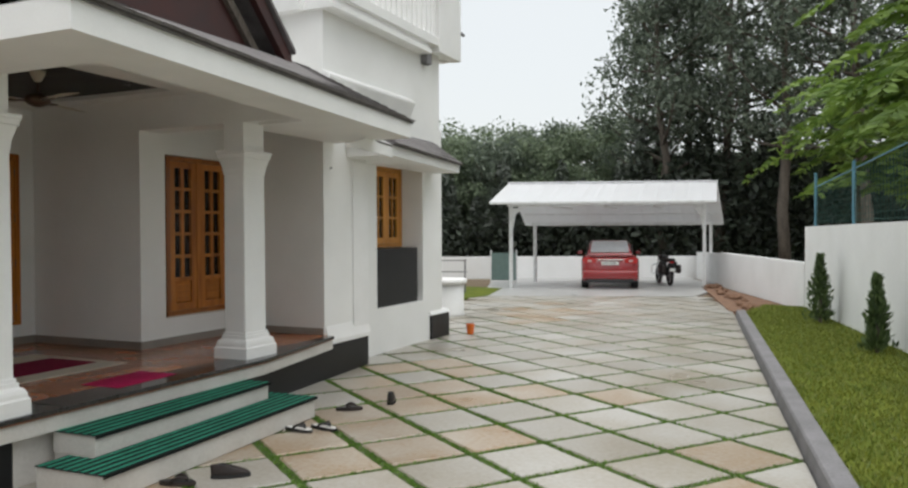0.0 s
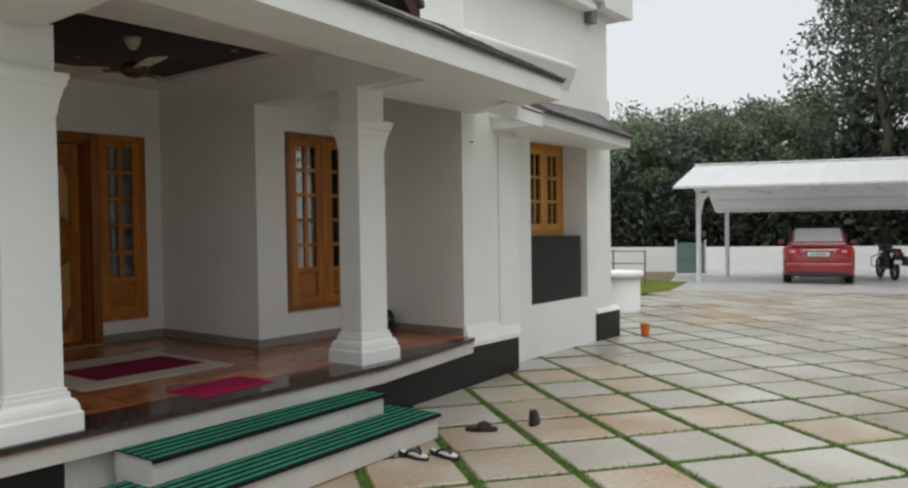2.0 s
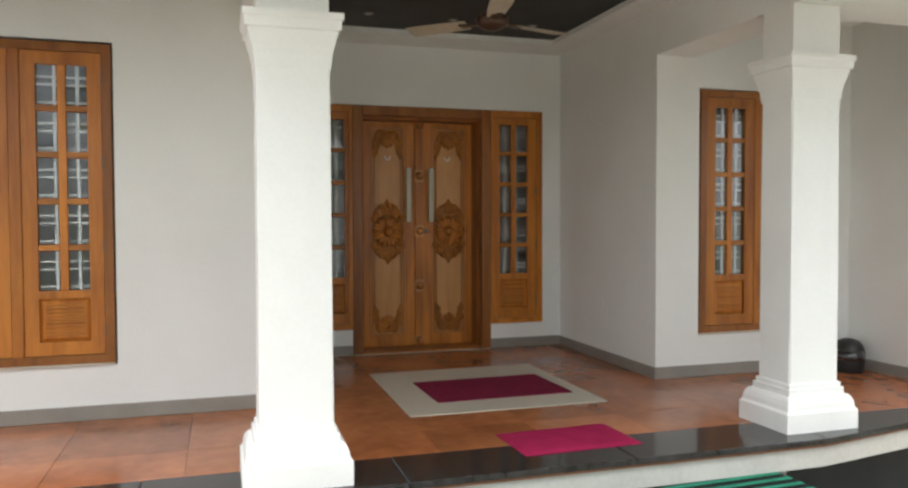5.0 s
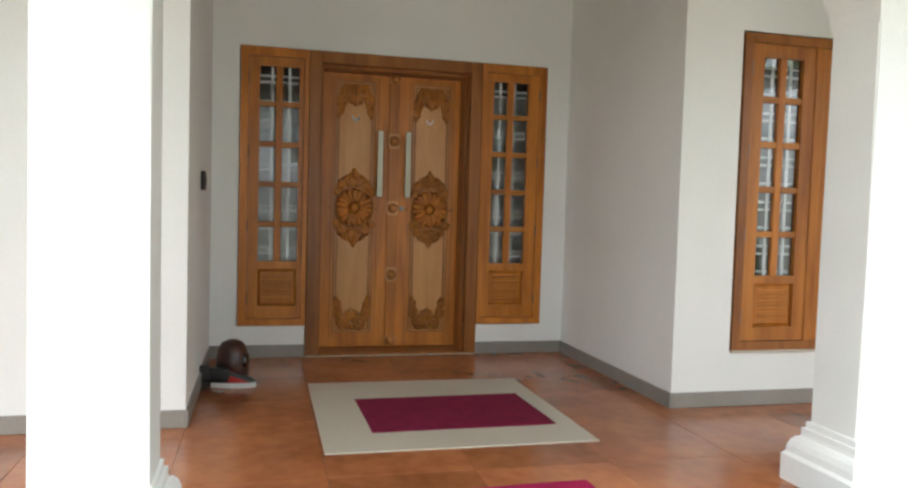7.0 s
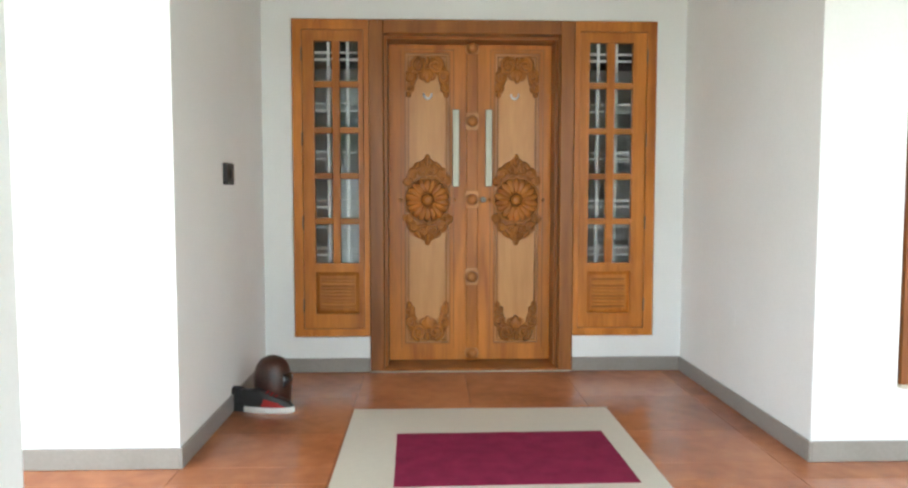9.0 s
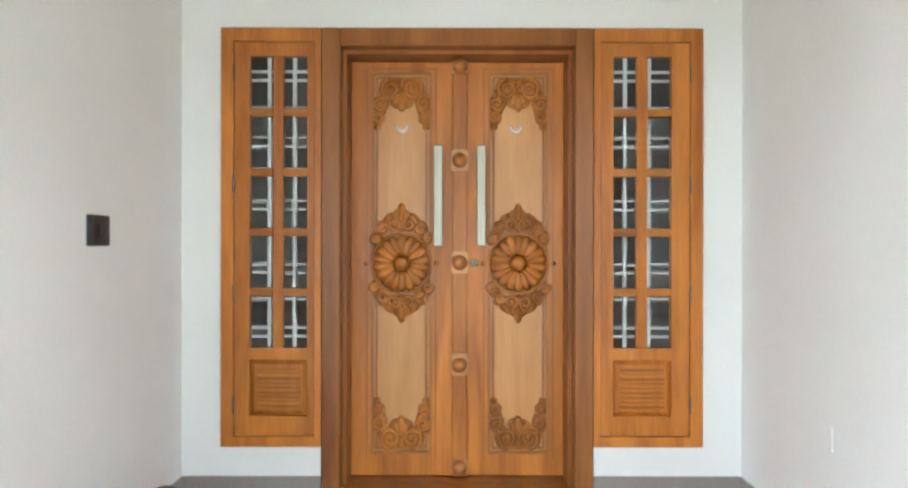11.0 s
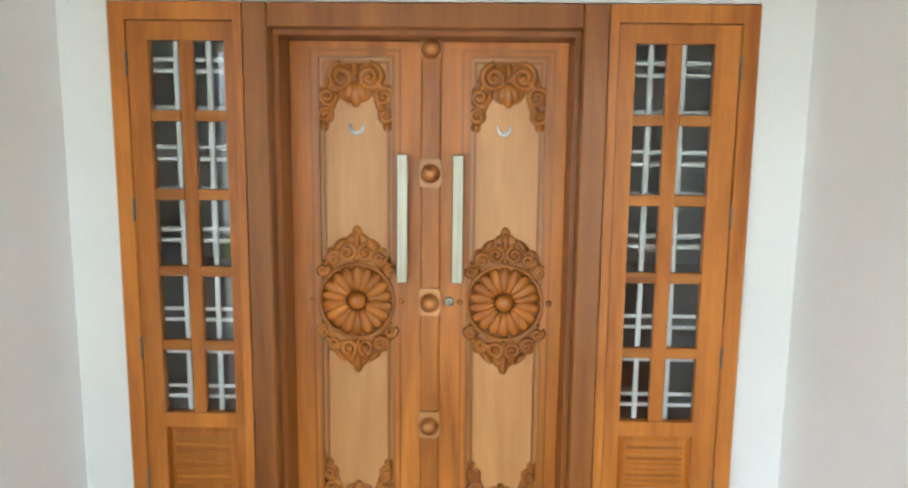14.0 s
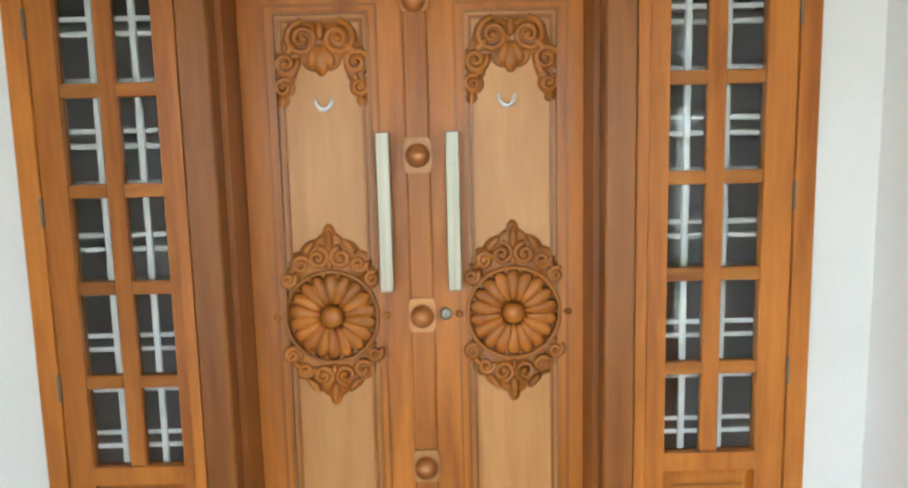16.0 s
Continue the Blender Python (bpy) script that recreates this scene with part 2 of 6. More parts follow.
sheet_nt.links.new(sheet_tr.outputs["BSDF"], sheet_mx.inputs[2])
sheet_nt.links.new(sheet_mx.outputs[0], sheet_nt.nodes["Material Output"].inputs["Surface"])
M_STEEL = mat("white_painted_steel", (0.78, 0.79, 0.79), rough=0.45, bump=0.03)
M_CARRED = mat("red_car_paint", (0.27, 0.007, 0.011), (0.23, 0.006, 0.009), scale=2, fine=20, rough=0.25, bump=0.0, coat=1.0)
M_RUBBER = mat("black_rubber", (0.018, 0.018, 0.018), rough=0.8)
M_DARKP = mat("black_plastic", (0.02, 0.02, 0.021), rough=0.45, bump=0.03)
M_HINGE = mat("dull_steel", (0.20, 0.18, 0.15), rough=0.5, metal=0.6, bump=0.0)
M_CHROME = mat("chrome", (0.75, 0.75, 0.76), rough=0.12, metal=1.0, bump=0.0)
M_TAIL = mat("red_lamp_lens", (0.45, 0.01, 0.012), rough=0.12, bump=0.0, coat=1.0)
M_PLATE = mat("white_number_plate", (0.78, 0.78, 0.75), rough=0.4, bump=0.0)
M_CARGLASS = mat("dark_car_glass", (0.02, 0.024, 0.026), rough=0.05, rough_var=0.02, bump=0.0, coat=1.0)
# pale grey base colour imitates sky mirrored in the car's rear glass
M_SKYGLASS = mat("sky_reflection_glass", (0.42, 0.43, 0.44), (0.36, 0.37, 0.38), rough=0.12, rough_var=0.03, bump=0.0, coat=1.0)
M_NET = mat("green_shade_net", (0.025, 0.075, 0.06), rough=0.9, bump=0.2)
M_BLUE = mat("blue_painted_pipe", (0.10, 0.26, 0.34), rough=0.5, bump=0.05)
M_ORANGE = mat("orange_plastic", (0.75, 0.16, 0.02), rough=0.4, bump=0.02)
M_ROCK = mat("laterite_rock", (0.26, 0.15, 0.09), (0.13, 0.07, 0.045), scale=6, fine=40, rough=0.95, bump=0.6)
M_FAN = mat("cream_fan_enamel", (0.62, 0.56, 0.44), rough=0.35, bump=0.0)
M_FANB = mat("brown_fan_metal", (0.10, 0.06, 0.04), rough=0.35, metal=0.5, bump=0.0)
M_LEATHER = mat("dark_leather", (0.03, 0.02, 0.017), (0.015, 0.011, 0.01), scale=12, fine=120, rough=0.6, bump=0.25)
M_BROWNH = mat("dark_brown_shell", (0.075, 0.028, 0.018), (0.02, 0.010, 0.008), scale=14, fine=60, rough=0.35, bump=0.05)
M_REDFAB = mat("red_mesh_fabric", (0.42, 0.03, 0.028), rough=0.85, fine=300, bump=0.3)
M_SOLE = mat("white_foam_sole", (0.70, 0.69, 0.66), rough=0.7, bump=0.05)
M_LAMPW = mat("frosted_lamp_lens", (0.6, 0.6, 0.58), rough=0.3, bump=0.0)
M_GATE = mat("grey_green_gate_paint", (0.16, 0.24, 0.22), rough=0.5)

M_GLASS = bpy.data.materials.new("window_glass")
M_GLASS.use_nodes = True
gnt = M_GLASS.node_tree
gnt.nodes.remove(gnt.nodes["Principled BSDF"])
g_tr = gnt.nodes.new("ShaderNodeBsdfTransparent")
g_tr.inputs["Color"].default_value = (0.98, 0.99, 0.99, 1)
g_gl = gnt.nodes.new("ShaderNodeBsdfGlossy")
g_gl.inputs["Roughness"].default_value = 0.02
g_fr = gnt.nodes.new("ShaderNodeFresnel")
g_fr.inputs["IOR"].default_value = 1.5
g_mx = gnt.nodes.new("ShaderNodeMixShader")
gnt.links.new(g_fr.outputs[0], g_mx.inputs[0])
gnt.links.new(g_tr.outputs[0], g_mx.inputs[1])
gnt.links.new(g_gl.outputs[0], g_mx.inputs[2])
gnt.links.new(g_mx.outputs[0], gnt.nodes["Material Output"].inputs["Surface"])


# ---- mesh helpers ----
ORIGIN = {}


def thing(name, loc=(0, 0, 0), turn=0.0, label="", category="", group="", kind="", local=False):
    """An Empty at the thing's base. Parts are given in world places, or in its own frame if local."""
    ob = new(name)
    ob.empty_display_size = 0.1
    ob.matrix_world = pose(*loc, 0, 0, turn)
    ORIGIN[ob.name] = Vector((0, 0, 0)) if local else Vector(loc)
    return tagged(ob, label, category, group, kind)


def finish(name, bm, material, smooth=False):
    bmesh.ops.recalc_face_normals(bm, faces=bm.faces[:])
    me = bpy.data.meshes.new(name)
    bm.to_mesh(me)
    bm.free()
    me.materials.append(material)
    if smooth:
        for p in me.polygons:
            p.use_smooth = True
    return me


def part(name, bm, material, parent, label="", smooth=False):
    o = ORIGIN[parent.name]
    if o.length:
        bmesh.ops.translate(bm, verts=bm.verts[:], vec=-o)
    ob = new(name, finish(name, bm, material, smooth))
    ob.parent = parent
    ORIGIN[ob.name] = o
    if label:
        ob["label"] = label
    return ob


def solo(name, bm, material, label="", category="", group="", kind="", smooth=False, loc=None, turn=0.0):
    """One mesh that is a whole thing. loc: its mesh is given about that place."""
    ob = new(name, finish(name, bm, material, smooth))
    if loc is not None:
        ob.matrix_world = pose(*loc, 0, 0, turn)
    ORIGIN[ob.name] = Vector((0, 0, 0))
    return tagged(ob, label, category, group, kind)


def bx(bm, x0, x1, y0, y1, z0, z1):
    v = [bm.verts.new((x, y, z)) for z in (z0, z1) for x, y in ((x0, y0), (x1, y0), (x1, y1), (x0, y1))]
    for f in ((3, 2, 1, 0), (4, 5, 6, 7), (0, 1, 5, 4), (1, 2, 6, 5), (2, 3, 7, 6), (3, 0, 4, 7)):
        bm.faces.new([v[i] for i in f])
    return v


def box(x0, x1, y0, y1, z0, z1, bevel=0.0, seg=1):
    bm = bmesh.new()
    bx(bm, x0, x1, y0, y1, z0, z1)
    if bevel:
        bmesh.ops.bevel(bm, geom=bm.edges[:], offset=bevel, segments=seg, affect="EDGES", profile=0.5)
    return bm


def boxes(*rows):
    bm = bmesh.new()
    for r in rows:
        bx(bm, *r)
    return bm


def ring(bm, centre, ax, ay, rx, ry, n):
    return [bm.verts.new(centre + ax * (rx * math.cos(2 * math.pi * i / n)) + ay * (ry * math.sin(2 * math.pi * i / n))) for i in range(n)]


def tube(bm, pts, radii, n=8, caps=True):
    """A round rod through pts."""
    pts = [Vector(p) for p in pts]
    if isinstance(radii, (int, float)):
        radii = [radii] * len(pts)
    last = None
    side = None
    for i, p in enumerate(pts):
        d = (pts[min(i + 1, len(pts) - 1)] - pts[max(i - 1, 0)]).normalized()
        if side is None:
            side = d.orthogonal().normalized()
        side = (side - d * side.dot(d)).normalized()
        up = d.cross(side)
        r = ring(bm, p, side, up, radii[i], radii[i], n)
        if last:
            for k in range(n):
                bm.faces.new((last[k], last[(k + 1) % n], r[(k + 1) % n], r[k]))
        elif caps:
            bm.faces.new(r[::-1])
        last = r
    if caps:
        bm.faces.new(last)
    return bm


def lathe(bm, profile, centre=(0, 0, 0), n=20, axis="z"):
    """profile: (radius, height) rows, turned about an upright or x axis."""
    c = Vector(centre)
    ax, ay, az = (Vector((1, 0, 0)), Vector((0, 1, 0)), Vector((0, 0, 1))) if axis == "z" else (Vector((0, 1, 0)), Vector((0, 0, 1)), Vector((1, 0, 0)))
    last = None
    for r, h in profile:
        cur = ring(bm, c + az * h, ax, ay, max(r, 1e-4), max(r, 1e-4), n)
        if last:
            for k in range(n):
                bm.faces.new((last[k], last[(k + 1) % n], cur[(k + 1) % n], cur[k]))
        else:
            bm.faces.new(cur[::-1])
        last = cur
    bm.faces.new(last)
    return bm


def loft(bm, loops, close=True):
    """Joins loops of equal length into a skin."""
    rows = [[bm.verts.new(p) for p in lp] for lp in loops]
    n = len(rows[0])
    for a, b in zip(rows, rows[1:]):
        for k in range(n):
            bm.faces.new((a[k], a[(k + 1) % n], b[(k + 1) % n], b[k]))
    if close:
        bm.faces.new(rows[0][::-1])
        bm.faces.new(rows[-1])
    return bm


def prism(bm, poly, axis, a, b):
    """A flat outline pushed from a to b along one axis ('x': outline in y, z; 'y': in x, z; 'z': in x, y)."""
    def put(p, h):
        return {"x": (h, p[0], p[1]), "y": (p[0], h, p[1]), "z": (p[0], p[1], h)}[axis]
    lo, hi = [bm.verts.new(put(p, a)) for p in poly], [bm.verts.new(put(p, b)) for p in poly]
    n = len(poly)
    for k in range(n):
        bm.faces.new((lo[k], lo[(k + 1) % n], hi[(k + 1) % n], hi[k]))
    bm.faces.new(lo[::-1])
    bm.faces.new(hi)
    return bm


# ---- ground, driveway, lawn ----
FLOOR = 0.5

bm = bmesh.new()
bx(bm, -400, 400, -400, 400, -0.3, -0.045)
solo("ground", bm, M_GROUND, "bare brown earth around the plot", "ground", kind="structure")

KERB_A, KERB_B = Vector((2.30, -4.6)), Vector((-0.27, 16.8))
KERB_N = Vector(((KERB_B - KERB_A).y, -(KERB_B - KERB_A).x)).normalized()


def kerb_x(y):
    return KERB_A.x + (KERB_B.x - KERB_A.x) * (y - KERB_A.y) / (KERB_B.y - KERB_A.y)


def kerb():
    prof = [(0.0, -0.05), (0.02, 0.105), (0.035, 0.12), (0.175, 0.12), (0.19, 0.105), (0.19, -0.05)]
    bm = bmesh.new()
    loops = []
    for i in range(29):
        p = KERB_A.lerp(KERB_B, i / 28)
        loops.append([(p.x + KERB_N.x * o + noise.noise((i, o, 0)) * 0.006, p.y + KERB_N.y * o, z + noise.noise((i * 2.3, o * 9, 4)) * 0.004) for o, z in prof])
    loft(bm, loops)
    solo("kerb", bm, M_KERB, "grey concrete kerb between paving and lawn", "kerb", kind="structure")


kerb()

# lawn behind the kerb, up to the boundary wall
bm = bmesh.new()
poly = [(KERB_A.x + 0.17, KERB_A.y), (9.0, KERB_A.y), (9.0, 12.0), (2.35, 12.0), (1.1, 18.4), (0.2, 18.6), (KERB_B.x + 0.17, KERB_B.y)]
prism(bm, poly, "z", -0.04, 0.085)
lawn = solo("lawn", bm, M_LAWN, "short mown yellow-green lawn beside the drive", "lawn", kind="structure")

bm = bmesh.new()
prism(bm, [(-9.3, 22.6), (-7.35, 22.2), (-6.75, 19.5), (-7.1, 18.2), (-9.0, 18.6)], "z", -0.06, 0.012)
solo("grass_patch", bm, M_LAWN, "weedy yellow-green grass patch in the side yard", "lawn", kind="structure")

# drive slab under the pavers, and the smooth apron towards the carport
bm = bmesh.new()
prism(bm, [(-4.30, -4.6), (2.28, -4.6), (-0.28, 16.8), (-1.6, 21.2), (-6.9, 19.4), (-4.62, 12.1), (-4.62, 9.0), (-4.30, 9.0)], "z", -0.2, -0.014)
pavement = solo("pavement", bm, M_SOIL, "sandstone paving laid askew with grass-grown joints", "paving", kind="structure")
bm = bmesh.new()
prism(bm, [(-6.9, 19.4), (-1.6, 21.2), (-1.2, 25.0), (-2.9, 29.9), (-9.6, 27.3)], "z", -0.2, 0.008)
solo("carport_floor", bm, M_CONC, "smooth pale grey concrete under the carport", "floor", kind="structure")


# ---- the house: walls ----
def wall(name, mater, label, *rows):
    return solo(name, boxes(*rows), mater, label, "wall", kind="structure")


# wall with the front door and its side windows
wall("wall_door", M_WALL, "white plastered wall around the front door",
     (-7.25, -7.0, 3.72, 3.895, 0.3, 3.4), (-7.25, -7.0, 6.075, 6.25, 0.3, 3.4), (-7.25, -7.0, 3.895, 6.075, 2.61, 3.4),
     (-7.25, -7.0, 3.895, 4.35, 0.3, 0.715), (-7.25, -7.0, 5.58, 6.075, 0.3, 0.715), (-7.25, -7.0, 4.35, 5.58, 0.3, 0.495))
wall("wall_recess_south", M_WALL, "white plastered side wall of the entrance recess", (-7.25, -5.62, 3.48, 3.72, 0.3, 3.4))
wall("wall_recess_north", M_WALL, "white plastered side wall of the entrance recess", (-7.25, -5.62, 6.25, 6.49, 0.3, 3.4))
wall("wall_porch_south", M_WALL, "white plastered porch wall with a tall window",
     (-5.62, -5.38, 2.71, 3.72, 0.3, 3.4), (-5.62, -5.38, 1.69, 2.71, 0.3, 0.815), (-5.62, -5.38, 1.69, 2.71, 2.665, 3.4), (-5.62, -5.38, -1.2, 1.69, 0.3, 3.4))
wall("wall_porch_north", M_WALL, "white plastered porch wall with a tall window",
     (-5.62, -5.38, 6.25, 6.60, 0.3, 3.4), (-5.62, -5.38, 6.60, 7.60, 0.3, 0.80), (-5.62, -5.38, 6.60, 7.60, 2.585, 3.4), (-5.62, -5.38, 7.60, 8.18, 0.3, 3.4))
wall("wall_porch_end", M_WALL, "white plastered wall closing the porch", (-5.38, -4.24, 7.95, 8.18, 0.0, 3.4))
wall("wall_porch_far_end", M_WALL, "white plastered wall closing the porch", (-5.38, -4.24, -1.2, -0.97, 0.0, 3.4))
# front panel beside the porch, its pilaster, and the window bay
wall("wall_front_panel", M_WALL, "white plastered front wall beside the porch", (-4.47, -4.24, 8.18, 8.95, 0.0, 3.4))
bm = box(-4.24, -4.218, 8.58, 8.955, 0.40, 2.62, 0.006)
solo("pilaster", bm, M_TRIM, "flat white pilaster on the front wall", "pilaster", kind="structure")
wall("wall_bay", M_WALL, "white plastered front wall with a deep window niche",
     (-4.80, -4.50, 8.95, 9.66, 0.0, 3.4), (-4.80, -4.50, 11.10, 11.80, 0.0, 3.4), (-4.80, -4.50, 9.66, 11.10, 0.0, 0.645), (-4.80, -4.50, 9.66, 11.10, 2.80, 3.4),
     (-5.15, -4.80, 9.46, 9.66, 0.6, 2.95), (-5.15, -4.80, 11.10, 11.30, 0.6, 2.95), (-5.15, -4.80, 9.66, 11.10, 2.80, 3.0))
wall("wall_bay_back", M_WALL, "white plastered wall at the back of the window niche", (-5.15, -4.92, 9.66, 11.10, 0.0, 1.49))
wall("wall_north", M_WALL, "white plastered side wall of the house", (-14.0, -4.80, 11.57, 11.80, 0.0, 5.6))
wall("wall_south", M_WALL, "white plastered side wall of the house", (-14.0, -5.62, -1.2, -0.97, 0.0, 5.6))
wall("wall_back", M_WALL, "white plastered rear wall of the house", (-14.23, -14.0, -1.2, 12.0, 0.0, 5.6))
solo("house_floor", box(-14.0, -7.26, -0.97, 11.56, 0.2, 0.49), M_CREAM, "plain pale floor inside the house", "floor", kind="structure")
solo("ceiling_house", box(-14.0, -5.63, -0.97, 11.56, 3.41, 3.55), M_CEIL, "plain ceiling inside the house", "ceiling", kind="structure")

# black cladding panel in the niche, black plinths
solo("niche_panel", box(-4.92, -4.545, 9.665, 11.0, 0.65, 1.485, 0.004), M_BLACK, "matt black panel under the niche window", "panel", kind="structure")
bm = bmesh.new()
prism(bm, [(-4.0, 6.152), (-4.235, 8.96), (-4.32, 8.96), (-4.30, 6.152)], "z", 0.0, 0.37)
solo("plinth_porch", bm, M_BLACK, "black clad plinth under the porch edge", "plinth", kind="structure")
solo("plinth_porch_south", box(-4.30, -3.93, -0.97, 3.748, 0.0, 0.34, 0.004), M_BLACK, "black clad plinth under the porch edge", "plinth", kind="structure")
solo("plinth_corner", box(-4.60, -4.46, 11.33, 12.0, 0.0, 0.385, 0.005), M_BLACK, "black clad plinth block at the house corner", "plinth", kind="structure")
bm = bmesh.new()
prism(bm, [(-4.24, 0.385), (-4.19, 0.385), (-4.19, 0.43), (-4.21, 0.50), (-4.235, 0.60), (-4.24, 0.60)], "y", 7.97, 8.95)
solo("plinth_moulding", bm, M_TRIM, "white flared moulding above the plinth", "trim", kind="structure")

bm = bmesh.new()
loft(bm, [[(-4.62, y, 0.386), (-4.455, y, 0.386), (-4.455, y, 0.40), (-4.495, y, 0.45), (-4.62, y, 0.45)] for y in (11.32, 12.01)])
solo("corner_moulding", bm, M_TRIM, "white flared moulding above the corner plinth", "trim", kind="structure")

# porch slab: body, white band, granite edge slabs
solo("porch_base", boxes((-5.40, -4.30, -0.97, 7.95, 0.0, 0.455), (-4.30, -3.93, 3.75, 6.15, 0.0, 0.455)), M_STEP, "pale painted porch base", "base", kind="structure")
bm = bmesh.new()
prism(bm, [(-3.83, -0.97), (-3.83, 6.3), (-4.125, 7.95), (-4.29, 7.95), (-4.29, -0.97)], "z", 0.345, 0.456)
solo("porch_band", bm, M_STEP, "pale painted band under the granite edge", "trim", kind="structure")
bm = box(-7.0, -4.19, -0.97, 7.95, 0.35, 0.494)
floor = solo("floor", bm, M_GROUT, "glossy terracotta tiled porch floor", "floor", kind="structure")
bm = bmesh.new()
prism(bm, [(-3.81, -0.97), (-3.81, 6.3), (-4.11, 7.948), (-4.19, 7.948), (-4.19, -0.97)], "z", 0.457, 0.47)
border = solo("granite_border", bm, M_GROUT, "polished black granite border along the porch edge", "border", kind="structure")

# skirting
SK = 0.085
for nm, r in (("baseboard_door_a", (-7.0, -6.988, 3.73, 4.35, FLOOR, FLOOR + SK)), ("baseboard_door_b", (-7.0, -6.988, 5.58, 6.24, FLOOR, FLOOR + SK)),
              ("baseboard_recess_south", (-7.0, -5.368, 3.72, 3.732, FLOOR, FLOOR + SK)), ("baseboard_recess_north", (-7.0, -5.368, 6.238, 6.25, FLOOR, FLOOR + SK)),
              ("baseboard_porch_south", (-5.38, -5.368, -0.97, 3.72, FLOOR, FLOOR + SK)), ("baseboard_porch_north", (-5.38, -5.368, 6.25, 7.938, FLOOR, FLOOR + SK)),
              ("baseboard_porch_end", (-5.368, -4.25, 7.938, 7.95, FLOOR, FLOOR + SK))):
    solo(nm, box(*r, 0.003), M_SKIRT, "grey tile skirting along the porch wall", "skirting", kind="structure")

# beams, soffit and ceilings
SOFFIT = 2.80
wall("beam_front", M_TRIM, "white beam over the porch pillars", (-4.24, -3.88, -1.2, 3.42, SOFFIT, 3.2), (-4.24, -3.88, 6.55, 8.18, SOFFIT, 3.2))
wall("beam_cross_south", M_TRIM, "white cross beam over a pillar", (-5.38, -3.03, 3.42, 3.72, SOFFIT, 3.12))
wall("beam_cross_north", M_TRIM, "white cross beam over a pillar", (-5.38, -3.34, 6.25, 6.55, SOFFIT, 3.12))
CEIL = 3.12
for nm, (y0, y1), x0, m0, xf, mf in (("ceiling_middle", (3.72, 6.25), -7.0, 0.40, -3.38, 1.32), ("ceiling_south", (-0.97, 3.42), -5.38, 0.14, -4.24, 0.14), ("ceiling_north", (6.55, 7.95), -5.38, 0.14, -4.24, 0.14)):
    b = bmesh.new()
    prism(b, [(xf - mf, y0), (xf + (0.36 if mf > 1 else 0), y0), (xf + (0.05 if mf > 1 else 0), y1), (xf - mf, y1)], "z", CEIL, CEIL + 0.02)
    for r in ((x0, x0 + m0, y0, y1, CEIL, CEIL + 0.06),
              (x0 + m0, xf - mf, y0, y0 + 0.25, CEIL, CEIL + 0.06), (x0 + m0, xf - mf, y1 - 0.25, y1, CEIL, CEIL + 0.06)):
        bx(b, *r)
    solo(nm + "_rim", b, M_TRIM, "white plaster rim of the porch ceiling", "ceiling", kind="structure")
    solo(nm, box(x0 + m0, xf - mf, y0 + 0.25, y1 - 0.25, CEIL + 0.04, CEIL + 0.09), M_CEIL, "black panelled porch ceiling", "ceiling", kind="structure")
# eaves soffit and fascia
def eave_x(y):
    return -3.04 - 0.1145 * (y - 7.8)


bm = bmesh.new()
prism(bm, [(eave_x(3.1) - 0.02, 3.10), (eave_x(7.8) - 0.02, 7.80), (-3.885, 7.80), (-3.885, 6.30), (-3.325, 6.30), (-3.015, 3.67), (-3.885, 3.67), (-3.885, 3.10)], "z", SOFFIT - 0.03, SOFFIT + 0.02)
solo("eaves_soffit", bm, M_TRIM, "white eaves soffit", "soffit", kind="structure")
bm = bmesh.new()
prism(bm, [(-3.02, 3.60), (-3.33, 6.40), (-3.30, 6.40), (-2.99, 3.60)], "z", SOFFIT + 0.021, CEIL + 0.015)
solo("ceiling_upstand", bm, M_TRIM, "white upstand at the porch ceiling edge", "trim", kind="structure")
bm = bmesh.new()
prism(bm, [(-4.3, 3.095), (-4.3, 3.045), (eave_x(3.05) + 0.03, 3.045), (eave_x(7.85) + 0.03, 7.85), (-3.9, 7.85), (-3.9, 7.802), (eave_x(7.8) - 0.02, 7.802), (eave_x(3.1) - 0.02, 3.095)], "z", SOFFIT - 0.035, 2.945)
solo("fascia", bm, M_TRIM, "white fascia board of the porch roof", "fascia", kind="structure")

